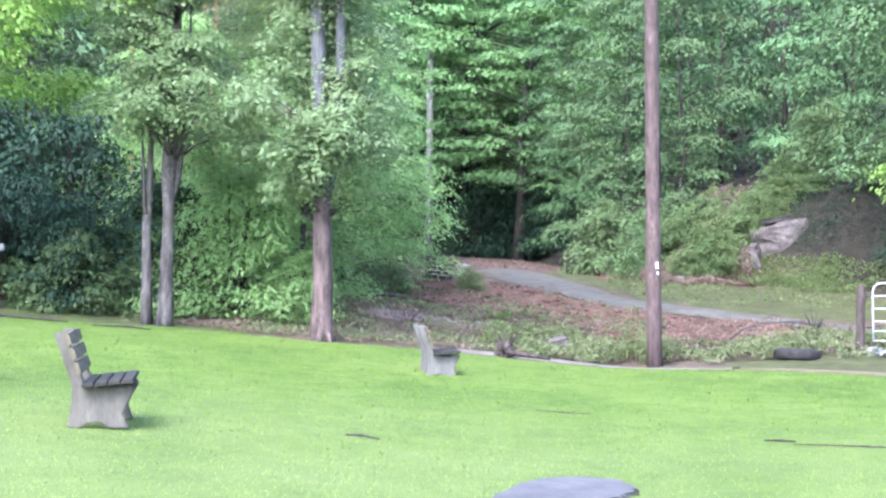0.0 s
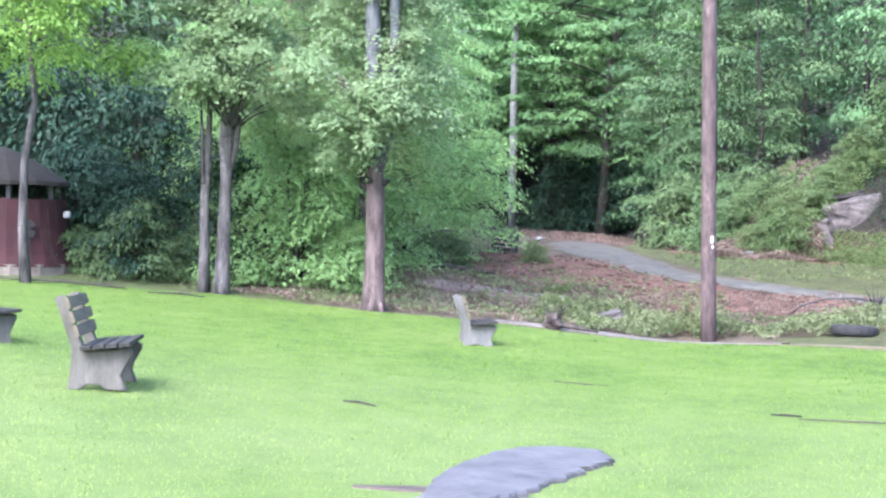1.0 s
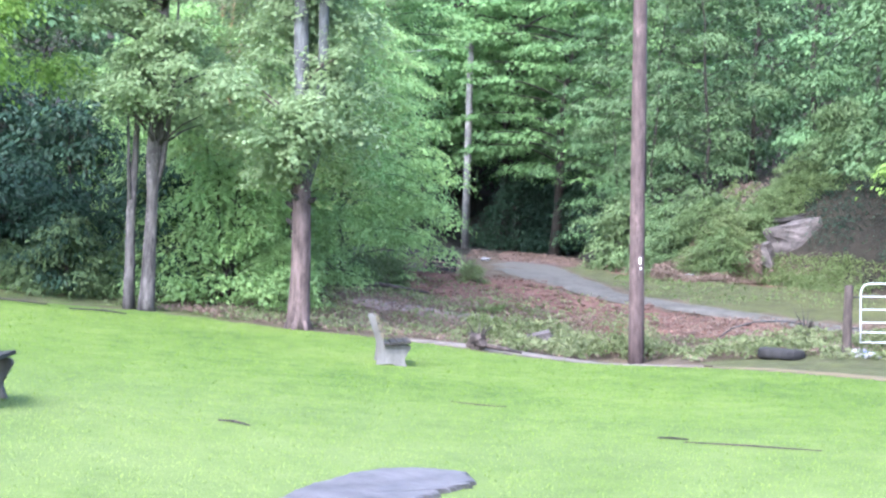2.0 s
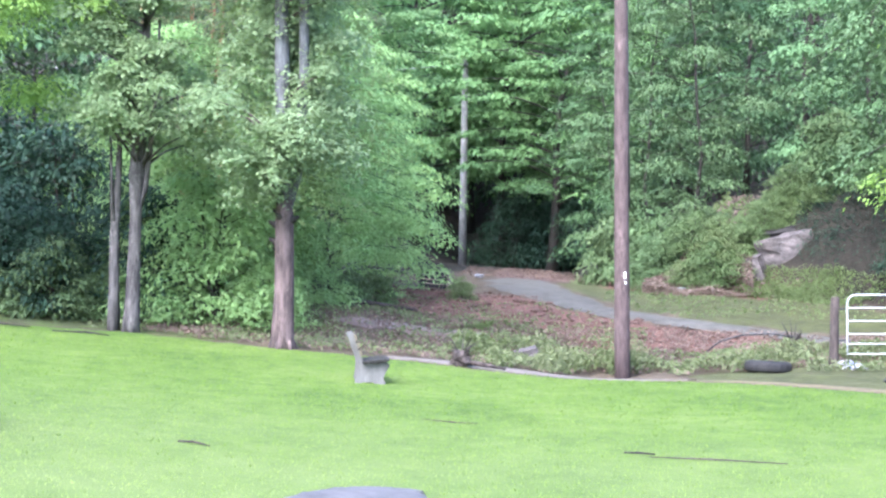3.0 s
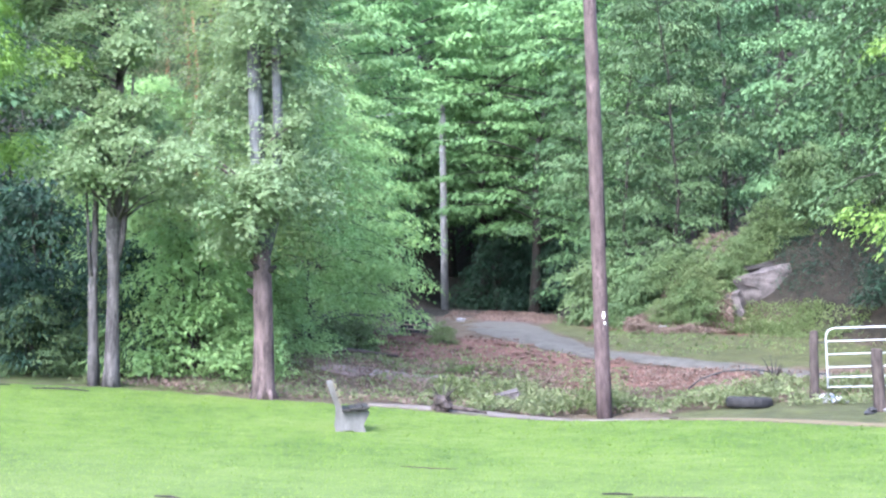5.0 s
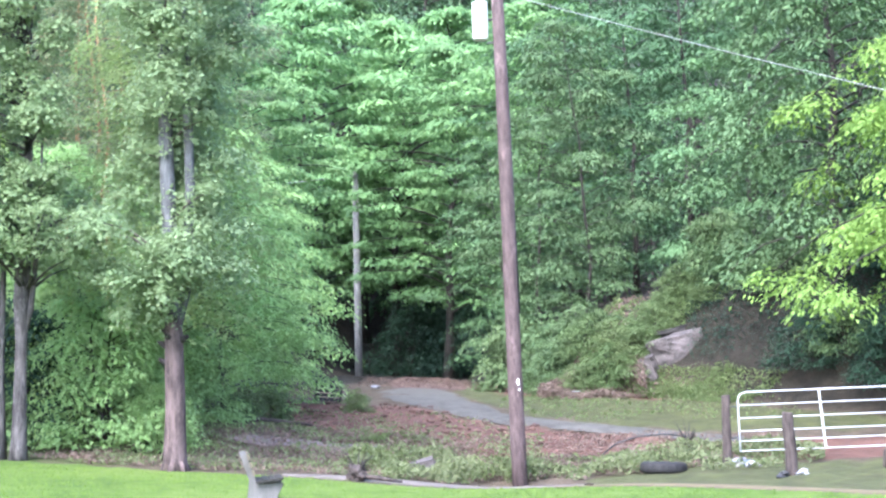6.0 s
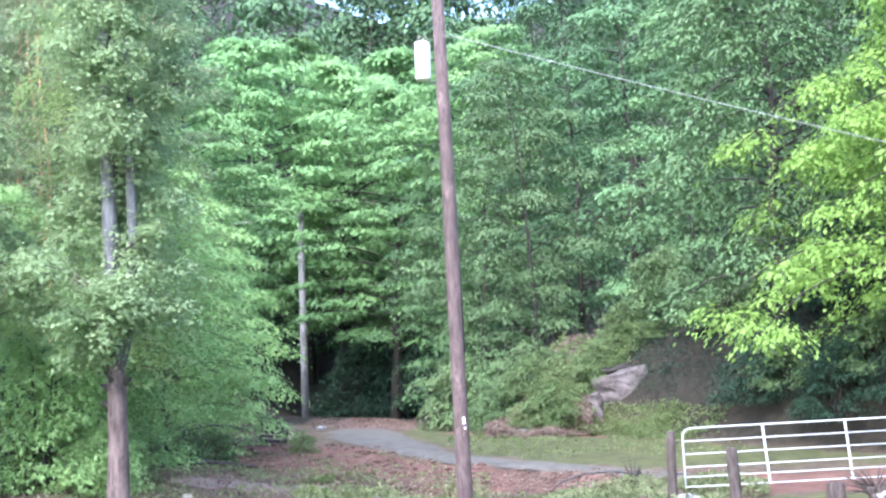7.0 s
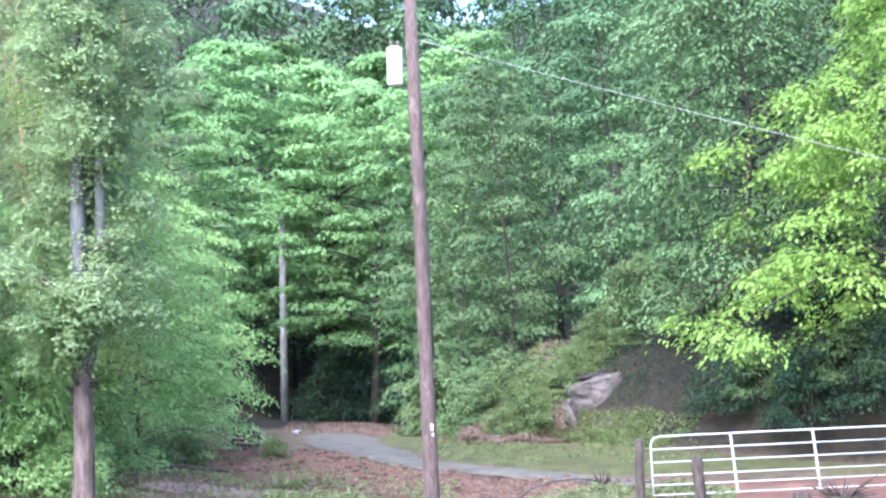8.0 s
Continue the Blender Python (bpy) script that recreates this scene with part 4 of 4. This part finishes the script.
# ---- broken asphalt slab on the lawn ----
def slab():
    ax = np.array([0.66, 0.62, 0.58, 0.66, 0.78, 0.95, 1.25, 1.56, 1.74, 1.6, 1.46, 1.36, 1.28, 1.1, 0.9, 0.7, 0.5])
    ay = np.array([9.3, 9.75, 10.3, 11.2, 11.7, 12.15, 12.4, 12.5, 11.95, 11.5, 11.0, 10.6, 10.1, 9.7, 9.3, 9.1, 9.0])
    s = np.linspace(0, len(ax), 150)
    i = np.arange(len(ax) + 1)
    x, y = np.interp(s, i, np.r_[ax, ax[0]]), np.interp(s, i, np.r_[ay, ay[0]])
    bm = bmesh.new()
    cx, cy = 0.95, 10.7
    rings = []
    for k, f in enumerate((1.04, 1.0, 0.96, 0.7, 0.4, 0.12)):
        ring = []
        for q, (a, b) in enumerate(zip(x[:-1], y[:-1])):
            w = 0.10 * noise.noise(Vector((a * 6, b * 6, 0))) + 0.08 * noise.noise(Vector((a * 19, b * 19, 3)))
            px, py = cx + (a - cx) * f * (1 + w), cy + (b - cy) * f * (1 + 0.4 * w)
            lift = (-0.03, 0.03, 0.042, 0.045, 0.045, 0.045)[k] + 0.012 * noise.noise(Vector((px * 2, py * 2, 1)))
            ring.append(bm.verts.new((px, py, land_at(px, py) + lift)))
        rings.append(ring)
    n = len(rings[0])
    for a, b in zip(rings, rings[1:]):
        for k in range(n):
            bm.faces.new((a[k], a[(k + 1) % n], b[(k + 1) % n], b[k]))
    bm.faces.new(rings[-1])
    bmesh.ops.recalc_face_normals(bm, faces=bm.faces[:])
    tagged(part("asphalt_slab", bm, "asphalt"), "broken sheet of wet grey asphalt washed onto the lawn", "asphalt slab")


slab()
strip("mud_streak", [(0.1, 9.78), (0.3, 9.84), (0.5, 9.92), (0.66, 10.0)], [0.03, 0.08, 0.13, 0.08], 0.014, "brown_mud", "thin streak of wet brown mud beside the asphalt", "mud", 8, 0.1)


# ---- lawn grass ----
def grass():
    r = np.random.default_rng(91)
    n = 120000
    y = 7.5 + 22 * r.random(n) ** 1.25
    x = -4 + (r.random(n) - 0.52) * (12 + y * 0.62)
    keep = (y < lawn_edge(x) + 0.25 + r.normal(scale=0.3, size=n)) & ~((abs(x - 0.68 - 0.24 * (y - 9.3)) < 0.44) & (abs(y - 10.7) < 1.65))
    x, y = x[keep], y[keep]
    n = len(x)
    h = r.uniform(0.012, 0.032, n)
    w = r.uniform(0.0035, 0.0062, n) * (1 + 0.04 * (y - 8))
    a = r.uniform(0, 6.283, n)
    z = land(x, y)
    turn = r.uniform(0, 6.283, n)
    bend = np.stack([np.cos(turn), np.sin(turn)], -1) * (h * r.uniform(0.7, 1.7, n))[:, None]
    a = turn + np.pi / 2
    b0 = np.stack([x - np.cos(a) * w, y - np.sin(a) * w, z - 0.004], -1)
    b1 = np.stack([x + np.cos(a) * w, y + np.sin(a) * w, z - 0.004], -1)
    tip = np.stack([x + bend[:, 0], y + bend[:, 1], z + h], -1)
    v = np.stack([b0, b1, tip], 1).reshape(-1, 3)
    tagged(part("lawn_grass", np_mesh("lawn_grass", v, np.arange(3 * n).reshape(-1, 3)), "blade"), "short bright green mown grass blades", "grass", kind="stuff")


grass()


# ---- flattened weeds and flood debris ----
def scatter_leaves(name, count, box_xy, size, material, label, seed, tall=0.3, keep=None, up=0.5):
    r = np.random.default_rng(seed)
    x, y = r.uniform(box_xy[0], box_xy[1], count), r.uniform(box_xy[2], box_xy[3], count)
    clump = np.array([noise.noise(Vector((a * 0.7, b * 0.7, seed))) for a, b in zip(x, y)])
    ok = clump > r.uniform(-0.7, 0.35, count)
    if keep is not None:
        ok &= keep(x, y)
    x, y, clump = x[ok], y[ok], clump[ok]
    n = len(x)
    z = land(x, y) + 0.04 + tall * np.clip(clump + 0.35, 0.05, 1) * r.random(n)
    nrm = r.normal(size=(n, 3)) * 0.8 + np.array([0, -0.2, up])
    v, f = leaf_arrays(np.stack([x, y, z], -1), nrm, size, r, 0.4)
    tagged(part(name, np_mesh(name, v, f), material), label, "weeds", kind="stuff")


beyond = lambda x, y: (y > lawn_edge(x) + np.where(x < -1.5, 0.3, 1.5) + 0.25 * np.sin(x * 2.3)) & (y > np.interp(x, [-1, 0.8, 1.6, 4.4, 6, 9], [29.8, 30.6, 31.8, 31.9, 32.1, 32.3]) + 0.3 * np.sin(x * 5.1))
scatter_leaves("flattened_weeds", 22000, (-1.5, 8.5, 29, 34.2), 0.13, "weed", "flattened yellow-green weeds along the path", 101, 0.55, beyond)
scatter_leaves("pale_weeds", 600, (5.9, 7.6, 30.9, 32.2), 0.11, "weed", "pale grey-green weeds round the gate post", 109, 0.45)
scatter_leaves("flattened_weeds", 12000, (-9, 2.5, 29.6, 37.0), 0.11, "weed", "sparse trampled weeds over the torn earth", 102, 0.28, beyond)
scatter_leaves("flattened_weeds", 1800, (-6.5, 2.0, 35.5, 40), 0.10, "weed", "olive weeds lying over the red earth", 118, 0.14, lambda x, y: x < road_x(y) - 1.2)
scatter_leaves("flood_debris", 20000, (-8, 8, 29.5, 36.5), 0.10, "straw", "brown flood-washed stalks and litter", 103, 0.16, beyond)
scatter_leaves("flood_debris", 1800, (-6.5, 6, 35, 42), 0.09, "straw", "brown litter over the red earth", 104, 0.12, lambda x, y: x < road_x(y) - 1.0)
scatter_leaves("bank_weeds", 3000, (1, 9, 39, 49), 0.11, "vine", "green weeds on the verge beside the track", 105, 0.15, lambda x, y: (x > road_x(y) + 1.2) & (x < bank_x(y) + 1))
scatter_leaves("bank_vines", 22000, (1.0, 5.8, 39, 55), 0.14, "vine", "yellow-green vines trailing down the rocky bank", 106, 0.6, lambda x, y: (x > bank_x(y) + 0.1) & (x < bank_x(y) + 3.6) & ~((abs(x - 5.9) < 1.5) & (y < 46.6)))
scatter_leaves("bank_litter", 6000, (0, 5.8, 43, 56), 0.13, "straw", "brown dead brush on the rocky bank", 107, 0.45, lambda x, y: (x > bank_x(y) - 0.4) & (x < bank_x(y) + 4))
scatter_leaves("wood_edge_weeds", 5000, (-18, -5, 30.5, 34), 0.16, "hemlock", "low green weeds along the wood's edge", 108, 0.3, lambda x, y: y > lawn_edge(x) + 2.4)


# shade-coloured leaves darken the slope under the trees
scatter_leaves("bank_brush", 60000, (6.5, 18, 36.5, 52), 0.10, "shade", "green brush covering the slope behind the gate, coloured as in deep shade", 110, 0.7, lambda x, y: x > bank_x(y) + 1.6)
scatter_leaves("verge_weeds", 26000, (4.6, 9, 42, 46.2), 0.10, "vine", "fresh green weeds before the rock", 111, 0.5, lambda x, y: (x > bank_x(y) - 0.5) & (x < bank_x(y) + 1.4))


scatter_leaves("bank_litter", 12000, (2.0, 5.2, 43.6, 46), 0.13, "straw", "tangled brown brush left by the flood below the rock", 112, 1.1, lambda x, y: x > bank_x(y) - 0.5)
scatter_leaves("flood_debris", 4000, (-9, 0, 57, 76), 0.12, "straw", "brown litter strewn over the washed track", 114, 0.15, lambda x, y: abs(x - road_x(y)) < 2.6)
scatter_leaves("grass_tuft", 900, (-2.3, -1.2, 35.4, 36.6), 0.11, "vine", "fresh green tuft on the torn earth", 113, 0.25)


heap = lambda x, y: (x - 3.8) ** 2 / 3.4 + (y - 46.0) ** 2 / 4.0 < 1
scatter_leaves("bank_vines", 15000, (3.2, 5.4, 45.3, 48), 0.12, "vine", "yellow-green vines trailing over the earth mound", 115, 0.6, heap)
scatter_leaves("bank_litter", 15000, (1.8, 5.4, 43.8, 47.5), 0.12, "straw", "brown dead brush tangled in the vines", 116, 0.6, heap)
scatter_leaves("bank_vines", 9000, (4.9, 8.2, 46.5, 48.4), 0.12, "vine", "vines hanging over the rock's upper edge", 117, 0.6)


# ---- rock outcrop on the bank ----
def rock(x, y, z, r, squash, seed, turn, material, label, sx=1.0):
    """An angular weathered block: a cube cut, bevelled and worn by noise."""
    bm = bmesh.new()
    bmesh.ops.create_cube(bm, size=2)
    bmesh.ops.subdivide_edges(bm, edges=bm.edges[:], cuts=7, use_grid_fill=True)
    for v in bm.verts:
        p = v.co.copy()
        q = p.normalized()
        p = p * 0.93 + q * 0.08
        k = noise.noise(p * 1.1 + Vector((seed * 5.3, 0, 0))) * 0.26 + noise.noise(p * 2.6 + Vector((0, seed, 0))) * 0.12
        p += q * k
        v.co = Vector((p.x * r * sx, p.y * r, p.z * r * squash))
    ob = tagged(part("rock", bm, material), label, "rock", "outcrop rocks")
    ob.matrix_basis = pose(x, y, z, 6, -14, turn)


rock(6.25, 46.35, 2.6, 0.56, 0.78, 1, -8, "rock", "pale grey-pink outcrop of bare rock on the bank", 1.45)
rock(5.05, 46.0, 1.95, 0.44, 0.8, 2, -12, "rock", "pale grey outcrop of bare rock on the bank", 1.2)
rock(7.15, 46.3, 2.95, 0.36, 0.85, 3, -10, "rust_rock", "rust-stained rock at the outcrop's edge")
rock(6.5, 46.9, 3.25, 0.42, 0.3, 6, 4, "rock_dark", "dark overhanging rock ledge on the bank's crest", 2.2)
rock(3.1, 45.2, land_at(3.1, 45.2) + 0.03, 0.13, 0.5, 5, 30, "bag", "small white stone at the foot of the bank")
rock(0.0, 32.6, land_at(0, 32.6) + 0.08, 0.24, 0.55, 7, 10, "rock", "flat grey stone among the weeds", 1.3)


# ---- clods of red earth ----
def clods():
    r = np.random.default_rng(121)
    base = []
    for s in range(4):
        bm = lump(1, 0.6, s + 20, 0.5, 1)
        base.append((np.array([v.co[:] for v in bm.verts]), np.array([[v.index for v in f.verts] for f in bm.faces])))
        bm.free()
    out = []
    for k in range(520):
        y = r.uniform(34.5, 42)
        x = r.uniform(-5.5, 5.8)
        if x > road_x(y) - 0.8:
            continue
        v, f = base[k % 4]
        s = r.uniform(0.02, 0.08) * (1.8 if r.random() < 0.08 else 1)
        out.append((v * s * np.array([1.2, 1, 1]) + np.array([x, y, land_at(x, y) + 0.03]), f))
    tagged(part("earth_clods", np_mesh("earth_clods", *join_arrays(out)), "red_dirt"), "crumbled clods of red-brown earth", "earth", kind="stuff")


clods()


# ---- branches, roots, hose and litter ----
def stick(name, pts, rad, material, label, category="branch"):
    tagged(part(name, tube(name, pts, rad, 7), material), label, category)


def on(x, y, h=0.02):
    return (x, y, land_at(x, y) + h)


stick("fallen_stick", [on(3.35, 15.45), on(4.0, 15.35, 0.03), on(4.7, 15.3)], [0.005, 0.010, 0.005], "post", "long dark stick lying on the lawn")
stick("fallen_stick", [on(-1.05, 13.9), on(-0.88, 13.88, 0.03), on(-0.7, 13.8)], [0.008, 0.013, 0.006], "post", "short dark twig lying on the lawn")
stick("fallen_stick", [on(3.08, 15.75), on(3.25, 15.68, 0.03), on(3.4, 15.7)], [0.008, 0.014, 0.008], "bark_dark", "short dark twig lying on the lawn")
stick("fallen_stick", [on(0.5, 18.2, 0.01), on(0.9, 18.1, 0.015), on(1.2, 18.2, 0.01)], [0.004, 0.007, 0.003], "post", "thin brown branch lying in the grass")
stick("fallen_branch", [on(-5.6, 35.6, 0.1), on(-4.4, 36.4, 0.22), on(-3.2, 36.9, 0.12)], [0.05, 0.06, 0.03], "post", "tan broken branch on the torn earth")
stick("fallen_branch", [on(-12.5, 28.6, 0.05), on(-11.0, 28.9, 0.07), on(-9.6, 28.7, 0.05)], [0.012, 0.025, 0.012], "bark_dark", "dark branch along the lawn's edge")
stick("fallen_branch", [on(-8.9, 28.2, 0.04), on(-8.2, 28.3, 0.06), on(-7.7, 28.2, 0.04)], [0.012, 0.022, 0.01], "bark_dark", "dark branch along the lawn's edge")
stick("hose", [on(3.9, 34.3, 0.05), on(4.2, 34.3, 0.28), on(4.7, 34.3, 0.42), on(5.3, 34.3, 0.44), on(5.8, 34.3, 0.36)], 0.018, "dark", "thin dark hose arching over the weeds", "hose")


def root_ball(name, x, y, s, seed, label, material="post", twigs=14, spread=1.0):
    r = np.random.default_rng(seed)
    e = thing(name, pose(x, y, land_at(x, y)), label, "root clump")
    part("clod", lump(0.13 * s, 0.9, seed, 0.6), "post", e).location.z = 0.1 * s
    for k in range(twigs):
        a = r.uniform(0, 6.283)
        d = np.array([math.cos(a) * spread, math.sin(a) * 0.5, r.uniform(0.1, 1.2)]) * s * r.uniform(0.2, 0.42)
        part("root", tube("root", [(0, 0, 0.08 * s), tuple(d * 0.5 + (0, 0, 0.1 * s)), tuple(d + np.array([0, 0, 0.06]))], [0.016 * s, 0.011 * s, 0.004], 5), material, e)


root_ball("root_clump", -0.72, 28.6, 1.5, 131, "uprooted brown root clump on the path", "bark_dark", 20, 0.6)
stick("fallen_branch", [on(-0.7, 28.6, 0.1), on(-0.3, 28.5, 0.09), on(0.15, 28.5, 0.05)], [0.05, 0.05, 0.02], "post", "brown branch beside the root clump")
root_ball("root_clump", 5.8, 34.2, 1.5, 132, "uprooted stump with dead stalks near the gate", "bark_dark", 26, 0.5)
root_ball("root_clump", 10.3, 30.3, 1.5, 134, "heap of brown brush before the gate", "post", 60, 1.3)
stump = part("sawn_log", tube("sawn_log", [(0, 0, -0.05), (0, 0, 0.1), (0.01, 0, 0.34), (0.01, 0, 0.38)], [0.2, 0.19, 0.18, 0.16], 14), "post")
tagged(stump, "short brown log standing by the brush heap", "log").location = on(9.55, 30.5, 0)


def rag(name, x, y, r, seed, material, label):
    ob = tagged(part(name, lump(r, 0.6, seed, 0.9), material), label, "litter")
    ob.matrix_basis = pose(x, y, land_at(x, y) + r * 0.45, 0, 0, seed * 37)


rag("plastic_bag", 6.72, 32.0, 0.16, 3, "bag", "crumpled white plastic bag at the gate post")
rag("plastic_bag", 6.86, 31.9, 0.11, 4, "blue", "crumpled blue plastic bag at the gate post")
rag("plastic_bag", 6.95, 31.7, 0.12, 5, "bag", "crumpled white plastic bag at the gate post")
rag("plastic_bag", 7.55, 28.4, 0.12, 6, "bag", "crumpled white plastic bag at the post")
rag("plastic_bag", 7.2, 28.35, 0.10, 7, "dark", "crumpled black plastic bag at the post")
rag("plastic_bag", 10.4, 29.7, 0.2, 8, "bag", "crumpled white plastic sheet on the brush")
rag("plastic_bag", -4.4, 55.0, 0.14, 9, "bag", "pale crumpled sheet beside the track")


# dark slatted cart body standing among the leaves by the track
cart = thing("slatted_crate", pose(-3.85, 42.2, land_at(-3.85, 42.2), 0, 5, 20) @ Matrix.Scale(0.6, 4), "black slatted crate half hidden in leaves", "crate")
for k in range(4):
    part("slat", box(1.3, 0.05, 0.13, 0.008, (0, -0.4, 0.15 + 0.2 * k)), "rubber", cart)
for x in (-0.6, 0.6):
    part("corner_post", box(0.08, 0.08, 0.95, 0.008, (x, -0.34, 0.47)), "rubber", cart)
part("floor_board", box(1.3, 0.8, 0.06, 0.008, (0, 0, 0.1)), "rubber", cart)


# ---- red hut ----
def hut():
    x0, y0 = -14.2, 32.2
    e = thing("hut", pose(x0, y0, land_at(x0, y0) - 0.15, 0, 0, 11), "small faded red round hut with a dark shingle roof", "hut")

    def ring(r, z, n=16):
        return [(r * math.cos(2 * math.pi * k / n), r * math.sin(2 * math.pi * k / n), z) for k in range(n)]

    def lathe(profile, n=16):
        bm = bmesh.new()
        rs = [[bm.verts.new(p) for p in ring(r, z, n)] for r, z in profile]
        for a, b in zip(rs, rs[1:]):
            for k in range(n):
                bm.faces.new((a[k], a[(k + 1) % n], b[(k + 1) % n], b[k]))
        return bm

    wall = part("wall", lathe([(1.80, 0.25), (1.70, 0.5), (1.55, 1.1), (1.48, 1.78), (1.38, 1.78), (1.42, 1.1), (1.56, 0.5), (1.64, 0.25), (1.80, 0.25)], 36), "shed_red", e)
    part("footing", lathe([(1.80, 0.0), (1.80, 0.3), (1.6, 0.3), (1.6, 0.0)]), "footing", e, "pale stained concrete footing")
    part("roof", lathe([(1.62, 2.1), (1.58, 2.2), (1.1, 2.5), (0.5, 2.85), (0.05, 3.0), (0.05, 2.92), (1.5, 2.12), (1.62, 2.1)]), "shed_roof", e)
    for k in range(8):
        a = 2 * math.pi * (k + 0.5) / 8
        part("roof_post", box(0.1, 0.1, 0.42, 0.008, (1.41 * math.cos(a), 1.41 * math.sin(a), 1.96)), "dark", e)
    for k, (dx, dz, w, h) in enumerate(((0, 0.0, 0.09, 0.62), (-0.02, 0.05, 0.34, 0.18), (0.06, 0.2, 0.16, 0.16))):
        b = part("stain", box(w, 0.02, h, 0.004), "rubber", wall, "black painted mark")
        a = radians(-52)
        b.matrix_basis = pose(1.60 * math.cos(a) + dx * 0.8, 1.60 * math.sin(a) + dx * 0.4 - 0.015 * k, 1.0 + dz, -7, 0, 28) @ pose(0, 0, 0, 0, 25 * k, 0)
    lampbox = part("wall_box", box(0.15, 0.14, 0.16, 0.015), "bag", wall, "small white box on the wall")
    lampbox.matrix_basis = pose(1.62, -0.35, 1.45)


hut()
